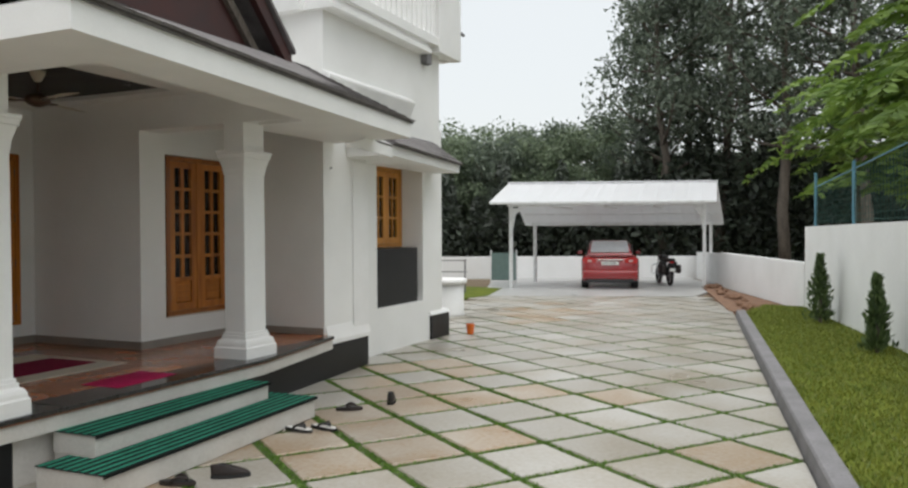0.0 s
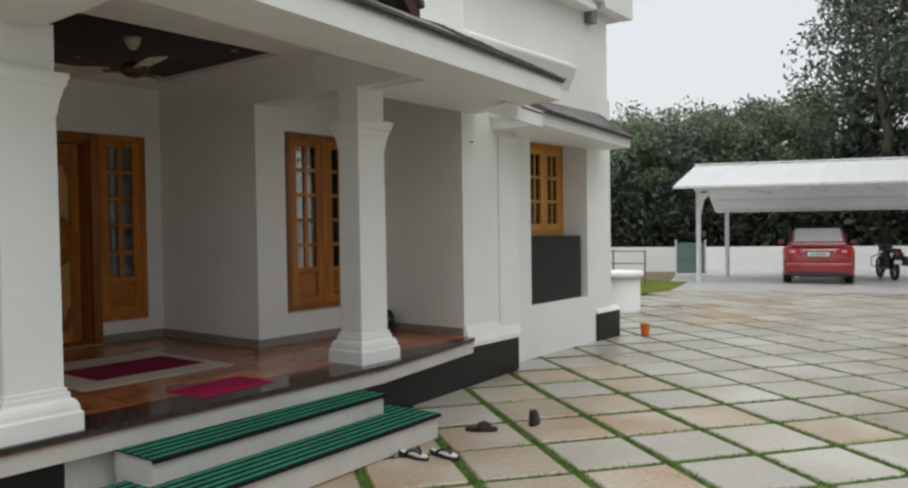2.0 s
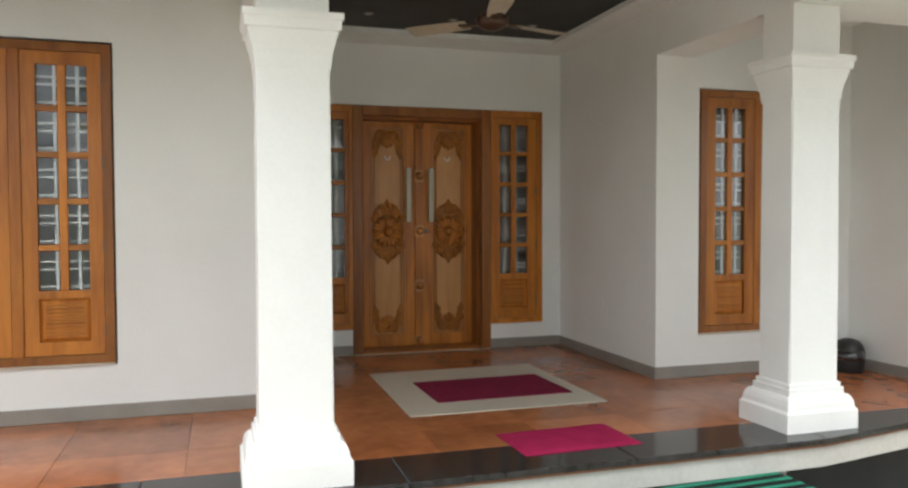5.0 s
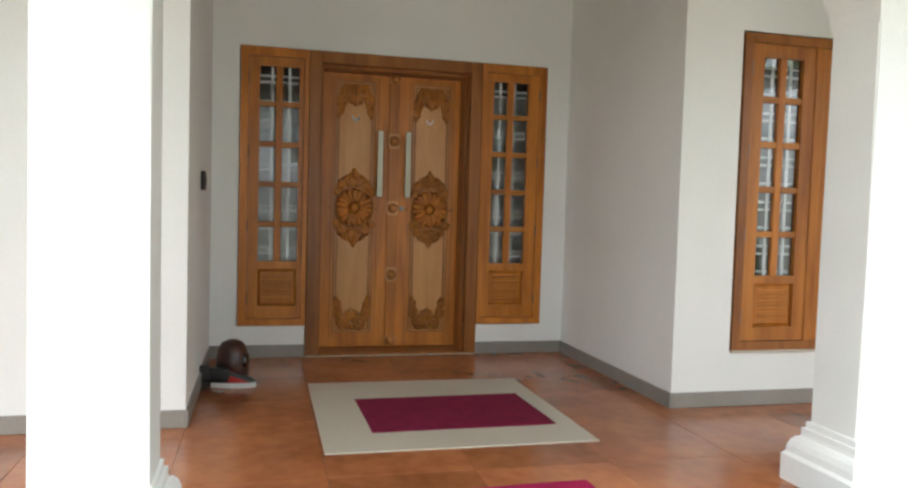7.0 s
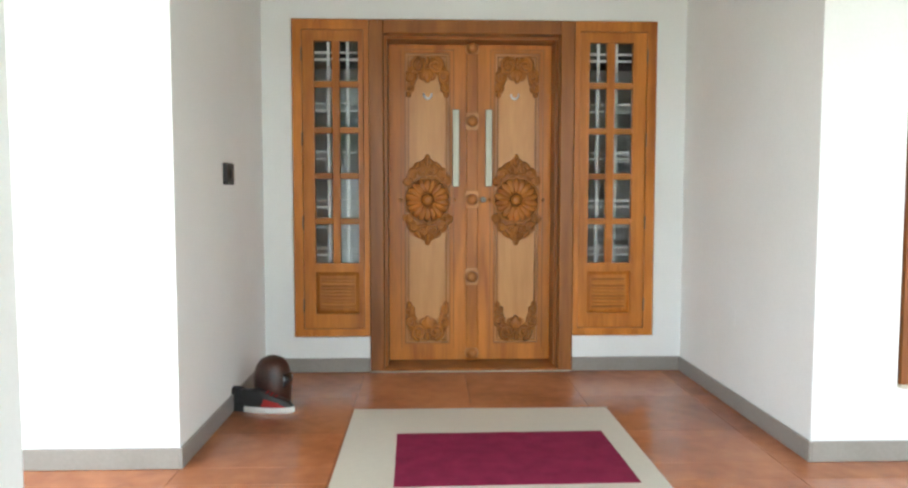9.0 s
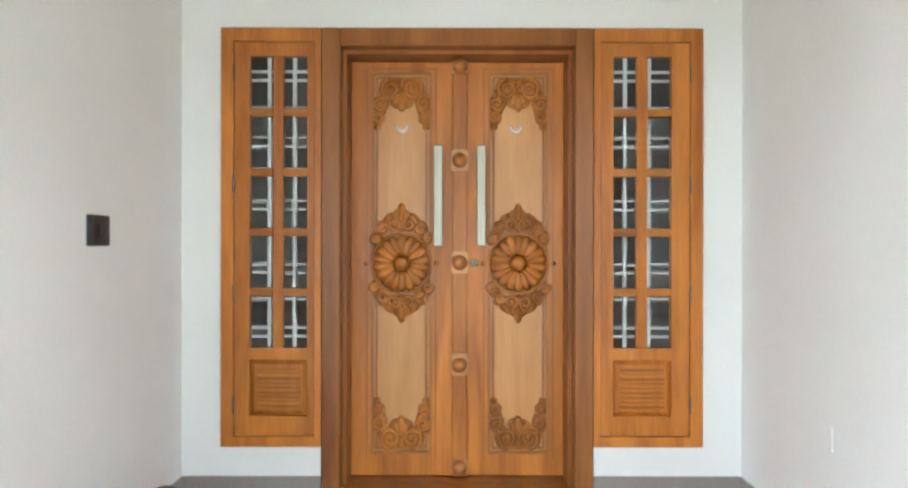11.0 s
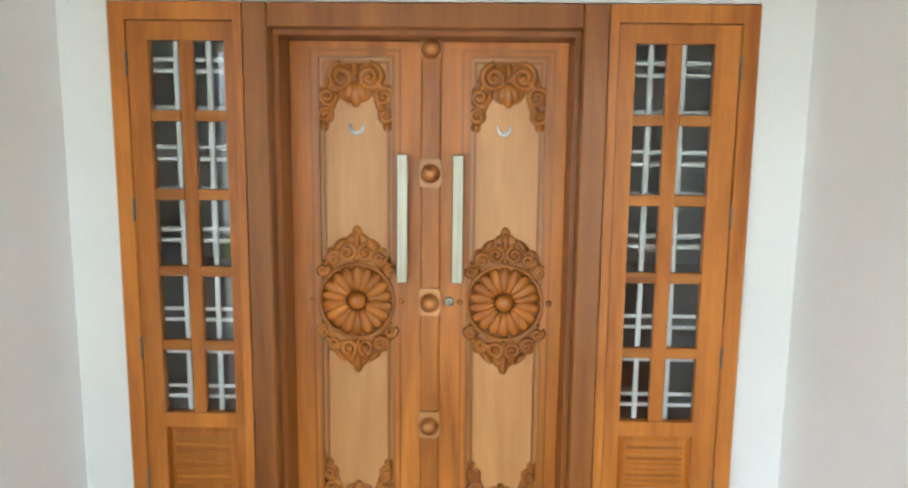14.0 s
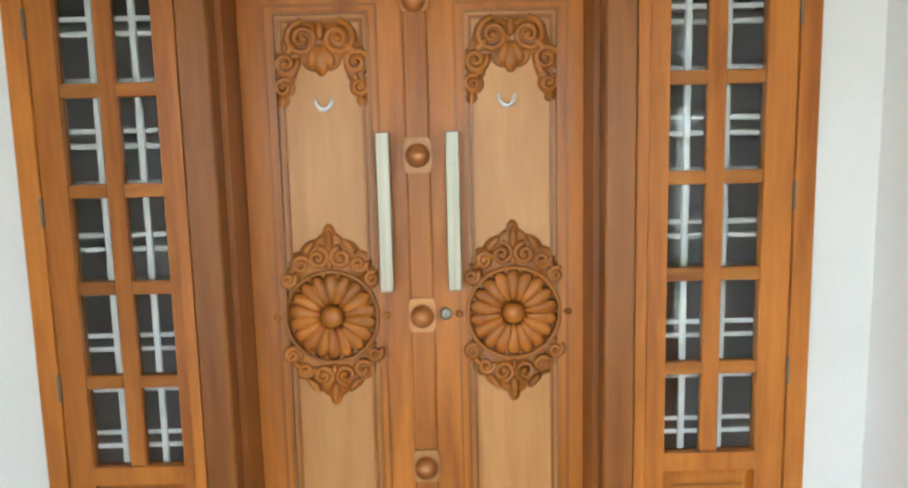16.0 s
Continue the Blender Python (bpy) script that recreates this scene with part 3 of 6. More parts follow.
# ---- roofs ----
def shingled_roof(name, label, x_eave, z_eave, x_top, z_top, y0, y1, rows, skew=0.0):
    """A slope falling towards +x, of overlapping courses of shingles."""
    ob = thing(name, ((x_eave + x_top) / 2, (y0 + y1) / 2, z_eave), 0, label, "roof", kind="structure")
    dx, dz = x_top - x_eave, z_top - z_eave
    ln = math.hypot(dx, dz)
    ux, uz, nx, nz = dx / ln, dz / ln, -dz / ln * -1, abs(dx) / ln
    bm = bmesh.new()
    prism(bm, [(x_eave, z_eave), (x_top, z_top), (x_top, z_top - 0.06), (x_eave, z_eave - 0.03)], "y", y0, y1)
    part("deck", bm, M_SHINGLE, ob)
    step = ln / rows
    rnd = random.Random(3)
    for r in range(rows):
        bm = bmesh.new()
        y = y0 - 0.1 * (r % 2)
        a0, a1 = r * step - 0.02, (r + 1) * step
        while y < y1:
            w = 0.2 + rnd.random() * 0.06
            ya, yb = max(y, y0), min(y + w - 0.006, y1)
            if yb - ya > 0.02:
                lift = 0.018 + rnd.random() * 0.005
                pts = [(x_eave + ux * a0 + nx * 0.002, z_eave + uz * a0 + nz * 0.002), (x_eave + ux * a0 + nx * lift, z_eave + uz * a0 + nz * lift),
                       (x_eave + ux * a1 + nx * 0.006, z_eave + uz * a1 + nz * 0.006)]
                prism(bm, pts, "y", ya, yb)
            y += w
        part("shingle_course", bm, M_SHINGLE, ob)
    # the eave runs slightly askew to the wall
    o = ORIGIN[ob.name]
    for ch in ob.children:
        for v in ch.data.vertices:
            w = (v.co.x + o.x - x_top) / (x_eave - x_top)
            v.co.x -= skew * (v.co.y + o.y - y1) * w
    return ob


shingled_roof("porch_roof", "grey-brown shingled lean-to roof over the porch", -3.00, 2.95, -4.51, 3.73, 3.02, 7.88, 13, 0.1145)
shingled_roof("window_awning_roof", "grey-brown shingled awning roof over the window bay", -3.98, 2.80, -4.51, 3.18, 8.47, 11.45, 5, 0.14)
bm = bmesh.new()
prism(bm, [(-3.61, 8.46), (-4.03, 11.47), (-4.50, 11.47), (-4.50, 8.96), (-4.235, 8.955), (-4.235, 8.46)], "z", 2.665, 2.80)
solo("awning_fascia", bm, M_TRIM, "white fascia and soffit of the window awning", "fascia", kind="structure")
# end board of the awning, running in under the porch soffit
bm = bmesh.new()
loft(bm, [[(x, y, 2.632), (x, y, zt), (x - 0.03, y, zt), (x - 0.03, y, 2.632)] for x, y, zt in ((-3.36, 7.12, 2.64), (-3.44, 7.60, 2.767), (-3.585, 8.458, 2.767))])
solo("awning_return", bm, M_TRIM, "white end board of the window awning", "fascia", kind="structure")
bm = bmesh.new()
loft(bm, [[(x, y, 2.755), (x + 0.012, y, 2.772), (x - 0.08, y, 2.80), (x - 0.08, y, 2.77)] for x, y in ((-3.492, 7.93), (-3.576, 8.43))])
solo("awning_edge_shingles", bm, M_SHINGLE, "dark shingle edge on the awning end", "roof", kind="structure")

bm = bmesh.new()
prism(bm, [(-3.58, 2.78), (-4.49, 2.78), (-4.49, 3.22), (-4.35, 3.16)], "y", 8.435, 8.468)
solo("awning_cheek", bm, M_TRIM, "white cheek closing the awning end", "trim", kind="structure")

# upper storey
wall("wall_upper", M_WALL, "white plastered upper storey wall", (-4.75, -4.50, 8.35, 11.72, 3.4, 4.62), (-14.0, -4.75, 8.35, 8.58, 3.4, 4.62), (-4.75, -4.5, 11.45, 11.72, 4.62, 4.8))
wall("wall_upper_low", M_WALL, "white plastered wall band over the window bay", (-4.79, -4.52, 8.36, 11.64, 3.401, 3.45))
bm = bmesh.new()
prism(bm, [(-4.50, 3.38), (-4.37, 3.655), (-4.37, 3.685), (-4.50, 3.76)], "y", 8.30, 10.62)
solo("ledge_band", bm, M_TRIM, "white projecting ledge on the upper wall", "ledge", kind="structure")
solo("cornice", boxes((-4.75, -4.30, 8.28, 11.05, 4.50, 4.56), (-4.75, -4.36, 8.32, 11.05, 4.56, 4.66), (-14.0, -4.75, 8.20, 8.40, 4.50, 4.66)), M_TRIM, "white moulded cornice under the balcony", "cornice", kind="structure")
solo("balcony_bracket", box(-4.50, -4.38, 11.06, 11.22, 4.36, 4.56, 0.01), M_KERB, "grey stained bracket under the balcony", "bracket", kind="structure")


def balcony():
    ob = thing("balcony_railing", (-4.4, 10.3, 4.6), 0, "white balcony railing of close upright bars", "railing", kind="structure")
    part("base_rail", box(-4.42, -4.30, 8.40, 12.12, 4.66, 4.80, 0.006), M_TRIM, ob)
    part("top_rail", box(-4.43, -4.29, 8.40, 12.12, 5.62, 5.72, 0.006), M_TRIM, ob)
    part("corner_panel", box(-4.45, -4.285, 11.30, 12.145, 4.58, 5.605, 0.006), M_TRIM, ob)
    part("side_panel", box(-7.0, -4.452, 12.025, 12.14, 4.585, 5.60, 0.006), M_TRIM, ob)
    me = None
    y = 8.5
    while y < 11.3:
        if me is None:
            p = part("baluster", box(-4.39, -4.33, y, y + 0.06, 4.80, 5.62, 0.006), M_TRIM, ob)
            me, y_first = p.data, y
        else:
            p = new("baluster", me)
            p.parent = ob
            p.location = (0, y - y_first, 0)
        y += 0.16
    part("spout", tube(bmesh.new(), [(-4.36, 12.14, 5.12), (-4.36, 12.42, 5.10)], 0.03, 10), M_KERB, ob, "grey drain spout")


balcony()
solo("balcony_slab", box(-7.0, -4.45, 8.6, 12.02, 4.62, 4.72), M_TRIM, "white balcony slab", "slab", kind="structure")
wall("wall_upper_back", M_WALL, "white plastered wall behind the balcony", (-7.25, -7.0, 8.6, 12.0, 4.72, 6.6))


def gable():
    ob = thing("roof_gable", (-4.2, 5.0, 3.5), 0, "red-brown boarded gable over the porch roof", "gable", kind="structure")
    apex, base = 5.75, 3.66
    bm = bmesh.new()
    prism(bm, [(5.0 - 2.0, base - 0.35), (5.0 + 2.0, base - 0.35), (5.0, apex - 0.3)], "x", -4.45, -4.32)
    part("infill", bm, M_REDWOOD, ob)
    for s in (1, -1):
        bm = bmesh.new()
        prism(bm, [(5.0 + s * 2.18, base - 0.20), (5.0 + s * 2.18, base - 0.02), (5.0, apex + 0.2), (5.0, apex - 0.02)], "x", -4.20, -4.12)
        part("bargeboard", bm, M_REDWOOD, ob)
        bm = bmesh.new()
        prism(bm, [(5.0 + s * 1.86, base - 0.2), (5.0 + s * 1.86, base - 0.08), (5.0, apex - 0.20), (5.0, apex - 0.32)], "x", -4.32, -4.26)
        part("rafter", bm, M_BARK, ob, "brown inner rafter")
        bm = bmesh.new()
        prism(bm, [(5.0 + s * 2.2, base + 0.0), (5.0 + s * 2.2, base + 0.05), (5.0, apex + 0.27), (5.0, apex + 0.22)], "x", -9.0, -4.08)
        part("roof_slope", bm, M_SHINGLE, ob)


gable()
# main roof of the ground floor behind the gable, keeps the sky out of the rooms
solo("roof_slab", box(-14.0, -4.76, -1.2, 8.34, 3.56, 3.70), M_TRIM, "flat concrete roof slab", "roof", kind="structure")
solo("roof_slab_porch", box(-5.62, -4.24, -1.2, 8.2, 3.405, 3.50), M_TRIM, "concrete slab over the porch", "roof", kind="structure")
solo("roof_slab_upper", box(-14.0, -4.81, 8.6, 11.56, 4.44, 4.60), M_TRIM, "concrete slab over the window bay room", "roof", kind="structure")
# small ledges on the far side of the house
solo("side_ledge", boxes((-6.5, -5.0, 11.80, 12.45, 2.60, 2.68), (-6.5, -5.0, 11.80, 12.30, 2.68, 2.74)), M_TRIM, "small white concrete ledge on the side wall", "ledge", kind="structure")
solo("side_ledge_low", box(-6.5, -4.9, 11.80, 12.05, 1.52, 1.60, 0.01), M_TRIM, "narrow white sill ledge on the side wall", "ledge", kind="structure")


# ---- pillars ----
def flat_lathe(profile):
    """A pillar wider along the porch edge than across it: (half width, height) rows."""
    return loft(bmesh.new(), [[(-h + 0.034, -h, z), (h - 0.034, -h, z), (h - 0.034, h, z), (-h + 0.034, h, z)] for h, z in profile])


def pillar(cx, cy):
    ob = thing("pillar", (cx, cy, FLOOR), 0, "white square porch pillar with flared base and capital", "pillar", "porch pillars", local=True)
    cv = [(0.232, 0.0), (0.232, 0.105), (0.220, 0.118)]
    cv += [(0.220 - 0.037 * (1 - math.cos(a)), 0.118 + 0.07 * math.sin(a)) for a in (0.4, 0.8, 1.2, 1.57)]
    cv += [(0.181, 0.20), (0.181, 0.222), (0.170, 0.224), (0.170, 0.248), (0.160, 0.252)]
    part("base", flat_lathe(cv), M_TRIM, ob)
    bm = flat_lathe([(0.160, 0.25), (0.156, 0.9), (0.156, 1.85)])
    bmesh.ops.bevel(bm, geom=[e for e in bm.edges if abs((e.verts[0].co - e.verts[1].co).z) > 0.3], offset=0.008, segments=2, affect="EDGES")
    part("shaft", bm, M_TRIM, ob)
    cap = [(0.157, 1.79), (0.162, 1.82), (0.164, 1.85), (0.170, 1.88), (0.180, 1.91), (0.186, 1.935), (0.187, 1.95), (0.200, 1.955), (0.202, 1.99), (0.210, 2.0), (0.210, 2.025), (0.148, 2.03)]
    part("capital", flat_lathe(cap), M_TRIM, ob)
    part("neck", flat_lathe([(0.152, 2.02), (0.152, 2.298)]), M_TRIM, ob)
    return ob


pillar(-4.04, 3.595)
copy_thing(bpy.data.objects["pillar"], pose(-4.114, 6.374, FLOOR))
copy_thing(bpy.data.objects["pillar"], pose(-4.04, 0.785, FLOOR))


# ---- steps with green striped mats ----
def steps():
    ob = thing("entrance_steps", (-3.5, 5.0, 0.0), 2.5, "two pale painted steps up to the porch", "steps", local=True)
    bm = bmesh.new()
    prism(bm, [(-0.42, -0.96), (-0.25, -0.96), (-0.25, -1.25), (0.34, -1.25), (0.34, 1.24), (-0.25, 1.24), (-0.25, 1.01), (-0.42, 1.01)], "z", 0.0, 0.185)
    bmesh.ops.bevel(bm, geom=bm.edges[:], offset=0.006, segments=1, affect="EDGES")
    part("lower_step", bm, M_STEP, ob)
    part("upper_step", box(-0.42, -0.02, -0.97, 1.02, 0.186, 0.335, 0.006), M_STEP, ob)


def step_mat(x0, x1, y0, y1, z, stripes, flaps=()):
    """flaps: stretches along the step where the mat also runs back beside the step above."""
    ob = thing("step_mat", (-3.5, 5.0, z), 2.5, "green and black striped rubber mat on a step", "mat", "striped step mats", local=True)
    part("backing", box(x0, x1, y0, y1, 0.0, 0.006, 0.002), M_MATBLK, ob)
    part("front_lip", box(x1 - 0.002, x1 + 0.006, y0, y1, -0.018, 0.005, 0.002), M_MATBLK, ob)
    w = (x1 - x0) / stripes
    for i in range(stripes):
        a = x0 + i * w + w * 0.34
        part("stripe", box(a, a + w * 0.36, y0 + 0.006, y1 - 0.006, 0.004, 0.010, 0.002), M_GREEN, ob)
    for ya, yb in flaps:
        part("flap", box(x0 - 0.225, x0 - 0.001, ya, yb, 0.0, 0.006, 0.002), M_MATBLK, ob)
        for i in range(3):
            a = x0 - 0.225 + i * 0.075 + 0.026
            part("stripe", box(a, a + w * 0.36, ya + 0.006, yb - 0.006, 0.004, 0.010, 0.002), M_GREEN, ob)


steps()
step_mat(-0.02, 0.355, -1.265, 1.255, 0.186, 5, ((-1.265, -0.995), (1.045, 1.255)))
step_mat(-0.40, -0.005, -0.985, 1.035, 0.336, 5)

# ---- floor inlay and mats ----
solo("floor_inlay", box(-6.17, -4.88, 4.33, 5.60, FLOOR - 0.004, FLOOR + 0.006, 0.001), M_CREAM, "cream tile inlay in the porch floor", "inlay", kind="structure")


def carpet(name, label, x0, x1, y0, y1, z, material, turn=0.0, t=0.012):
    """A pile mat with soft, slightly uneven rim."""
    bm = bmesh.new()
    nx, ny = 14, 18
    cx, cy = (x0 + x1) / 2, (y0 + y1) / 2
    rows = []
    for i in range(nx + 1):
        row = []
        for j in range(ny + 1):
            x, y = x0 + (x1 - x0) * i / nx, y0 + (y1 - y0) * j / ny
            edge = i in (0, nx) or j in (0, ny)
            h = 0.003 if edge else t + 0.003 * noise.noise((x * 6, y * 6, 1))
            row.append(bm.verts.new((x - cx + (0.003 * noise.noise((y * 9, 2, 3)) if i in (0, nx) else 0), y - cy + (0.003 * noise.noise((x * 9, 5, 3)) if j in (0, ny) else 0), h)))
        rows.append(row)
    for i in range(nx):
        for j in range(ny):
            bm.faces.new((rows[i][j], rows[i + 1][j], rows[i + 1][j + 1], rows[i][j + 1]))
    r = bmesh.ops.extrude_edge_only(bm, edges=[e for e in bm.edges if e.is_boundary])
    for v in [g for g in r["geom"] if isinstance(g, bmesh.types.BMVert)]:
        v.co.z = 0
    return solo(name, bm, material, label, "mat", loc=(cx, cy, z), turn=turn)


carpet("door_mat", "flat maroon carpet mat on the cream inlay", -5.77, -5.15, 4.565, 5.49, FLOOR + 0.0065, M_MAROON, 1.0, 0.008)
carpet("pink_mat", "crimson pink carpet mat at the porch edge", -4.40, -4.00, 4.68, 5.33, FLOOR + 0.001, M_PINK, 2.0, 0.012)


# ---- windows and the front door ----
def grille(parent, y0, y1, z0, z1, x, verticals, levels):
    for v in verticals:
        part("grille_bar", box(x - 0.005, x + 0.007, v - 0.009, v + 0.009, z0, z1, 0.002), M_GRILLE, parent)
    for z in levels:
        part("grille_bar", box(x - 0.014, x - 0.0055, y0, y1, z - 0.007, z + 0.007, 0.002), M_GRILLE, parent)


def moulded_panel(x, y0, y1, z0, z1, rise=0.012, rim=0.02):
    """A raised field with sloping sides."""
    bm = bmesh.new()
    loft(bm, [[(xx, y0 + o, z0 + o), (xx, y1 - o, z0 + o), (xx, y1 - o, z1 - o), (xx, y0 + o, z1 - o)] for xx, o in ((x - 0.01, 0.0), (x, 0.0), (x + rise, rim), (x + rise, rim + 0.004))])
    return bm


def sash(win, x, y0, y1, z0, z1, cols, rows_z, panel_z, wood, woodh, hinge=0, name="sash"):
    """A glazed wooden sash; cols: clear widths (ya, yb), rows_z: clear heights (za, zb), panel_z: the wooden field below or None.
    x is its front face; the glass sits 22 mm behind."""
    t = 0.04
    b = bmesh.new()
    bx(b, x - t, x, y0, cols[0][0], z0, z1)
    bx(b, x - t, x, cols[-1][1], y1, z0, z1)
    low = rows_z[-1][0]
    bx(b, x - t, x, cols[0][0], cols[-1][1], rows_z[0][1], z1)
    if panel_z:
        bx(b, x - t, x, cols[0][0], cols[-1][1], panel_z[1], low)
        bx(b, x - t, x, cols[0][0], cols[-1][1], z0, panel_z[0])
    else:
        bx(b, x - t, x, cols[0][0], cols[-1][1], z0, low)
    s = part(name, b, wood, win)
    for a, c in zip(cols, cols[1:]):
        part("glazing_bar", box(x - t + 0.004, x - 0.005, a[1], c[0], low, rows_z[0][1], 0.003), wood, s)
    for up, dn in zip(rows_z, rows_z[1:]):
        for c in cols:
            part("glazing_bar", box(x - t + 0.004, x - 0.006, c[0], c[1], dn[1], up[0], 0.003), woodh, s)
    for c in cols:
        for r in rows_z:
            g = part("pane", boxes((x - 0.026, x - 0.022, c[0], c[1], r[0], r[1])), M_GLASS, s)
            g.visible_shadow = False
    if panel_z:
        part("lower_panel", moulded_panel(x - 0.022, cols[0][0], cols[-1][1], panel_z[0], panel_z[1], 0.014, 0.022), wood, s, "ribbed raised wooden panel")
        rib_z = panel_z[0] + 0.034
        while rib_z < panel_z[1] - 0.034:
            part("rib", box(x - 0.010, x - 0.004, cols[0][0] + 0.03, cols[-1][1] - 0.03, rib_z, rib_z + 0.011, 0.003), woodh, s)
            rib_z += 0.021
    if hinge:
        yh = y0 - 0.004 if hinge < 0 else y1 + 0.004
        for zz in (z1 - 0.14, z1 - (z1 - z0) * 0.36, z1 - (z1 - z0) * 0.64, z0 + 0.14):
            part("hinge", tube(bmesh.new(), [(x + 0.004, yh, zz - 0.04), (x + 0.004, yh, zz + 0.04)], 0.005, 8), M_HINGE, s, "small steel hinge")
    return s


def even_rows(top, low, n, bar):
    h = (top - low - bar * (n - 1)) / n
    return [(top - i * (h + bar) - h, top - i * (h + bar)) for i in range(n)]


GRILLE_Z = (2.42, 2.38, 2.255, 2.12, 2.078, 1.975, 1.83, 1.79, 1.675, 1.54, 1.50, 1.38, 1.25, 1.21)


def sidelight(name, ya, yb, cols, verticals, hinge):
    win = thing(name, (-7.0, (ya + yb) / 2, 0.72), 0, "narrow varnished teak side window with ten panes", "window", "windows beside the front door", kind="structure")
    x = -6.985
    f = boxes((-7.12, x, ya, ya + 0.055, 0.72, 2.605), (-7.12, x, yb - 0.03, yb, 0.72, 2.605), (-7.12, x, ya + 0.055, yb - 0.03, 2.545, 2.605), (-7.12, x, ya + 0.055, yb - 0.03, 0.72, 0.765)) if hinge < 0 else \
        boxes((-7.12, x, ya, ya + 0.03, 0.72, 2.605), (-7.12, x, yb - 0.055, yb, 0.72, 2.605), (-7.12, x, ya + 0.03, yb - 0.055, 2.545, 2.605), (-7.12, x, ya + 0.03, yb - 0.055, 0.72, 0.765))
    part("frame", f, M_WOOD, win)
    sa, sb = (ya + 0.058, yb - 0.033) if hinge < 0 else (ya + 0.033, yb - 0.058)
    sash(win, x - 0.008, sa, sb, 0.768, 2.542, cols, even_rows(2.48, 1.163, 5, 0.038), (0.855, 1.11), M_WOOD, M_WOODH, hinge)
    grille(win, sa, sb, 1.12, 2.5, -7.037, verticals, GRILLE_Z)


sidelight("window_1", 3.90, 4.35, ((4.027, 4.131), (4.178, 4.287)), (4.108, 4.222), -1)
sidelight("window_2", 5.58, 6.07, ((5.668, 5.774), (5.823, 5.931)), (5.728, 5.838), 1)


def tall_window(name, y0, y1, z0, z1):
    win = thing(name, (-5.38, (y0 + y1) / 2, z0), 0, "tall varnished teak window with two paned sashes", "window", "tall porch windows", kind="structure")
    x = -5.37
    part("frame", boxes((-5.50, x, y0, y0 + 0.05, z0, z1), (-5.50, x, y1 - 0.05, y1, z0, z1), (-5.50, x, y0 + 0.05, y1 - 0.05, z1 - 0.05, z1), (-5.50, x, y0 + 0.05, y1 - 0.05, z0, z0 + 0.05)), M_FRAMEW, win)
    ym = (y0 + y1) / 2
    part("mullion", box(-5.50, x, ym - 0.03, ym + 0.03, z0 + 0.05, z1 - 0.05, 0.003), M_WOOD, win)
    lev = []
    for a, b, h in ((y0 + 0.053, ym - 0.033, -1), (ym + 0.033, y1 - 0.053, 1)):
        c = (a + b) / 2
        cols = ((a + 0.075, c - 0.022), (c + 0.022, b - 0.075))
        rows_z = even_rows(z1 - 0.125, z0 + 0.42, 5, 0.036)
        sash(win, x - 0.008, a, b, z0 + 0.053, z1 - 0.053, cols, rows_z, (z0 + 0.13, z0 + 0.375), M_WOOD, M_WOODH, h)
        lev = [r[0] + f * 0.24 for r in rows_z for f in (0.08, 0.5, 0.68)]
        grille(win, a, b, z0 + 0.4, z1 - 0.1, -5.423, ((cols[0][1] - 0.02), (cols[1][0] + cols[1][1]) / 2), lev)
    part("sill", box(-5.50, -5.362, y0, y1, z0 - 0.014, z0 - 0.001, 0.002), M_CREAM, win, "pale stone sill")


tall_window("window_3", 1.70, 2.70, 0.83, 2.65)
tall_window("window_4", 6.61, 7.59, 0.815, 2.575)


def niche_window():
    win = thing("window_5", (-4.95, 10.38, 1.49), 0, "light yellow-brown teak niche window with paned sashes", "window", kind="structure")
    x, y0, y1, z0, z1 = -4.87, 9.665, 11.10, 1.495, 2.72
    part("frame", boxes((-4.98, x, y0, y0 + 0.06, z0, z1), (-4.98, x, y1 - 0.06, y1, z0, z1), (-4.98, x, y0 + 0.06, y1 - 0.06, z1 - 0.06, z1), (-4.98, x, y0 + 0.06, y1 - 0.06, z0, z0 + 0.06)), M_YELLOWW, win)
    w = (y1 - y0 - 0.12) / 3
    for i in range(3):
        a, b = y0 + 0.06 + i * w + 0.003, y0 + 0.06 + (i + 1) * w - 0.003
        c = (a + b) / 2
        sash(win, x - 0.006, a, b, z0 + 0.063, z1 - 0.063, ((a + 0.085, c - 0.018), (c + 0.018, b - 0.085)), even_rows(z1 - 0.15, z0 + 0.15, 3, 0.036), None, M_YELLOWW, M_YELLOWW)
    part("head_board", box(-5.0, x - 0.01, y0, y1, z1 + 0.001, 2.80), M_WALL, win, "white filler over the window")


niche_window()


# carved ornament pieces; u runs along y, w along z, x is the height above the leaf
def blob(bm, y, z, ry, rz, h, turn=0.0, x=0.0, n=10):
    """A low rounded swelling."""
    c, s = math.cos(turn), math.sin(turn)
    loops = []
    for f, hh in ((1.0, 0.0), (0.92, 0.45), (0.7, 0.8), (0.38, 0.97), (0.1, 1.0)):
        lp = []
        for k in range(n):
            a = 2 * math.pi * k / n
            p, q = ry * f * math.cos(a), rz * f * math.sin(a)
            lp.append((x + h * hh, y + p * c - q * s, z + p * s + q * c))
        loops.append(lp)
    loft(bm, loops)


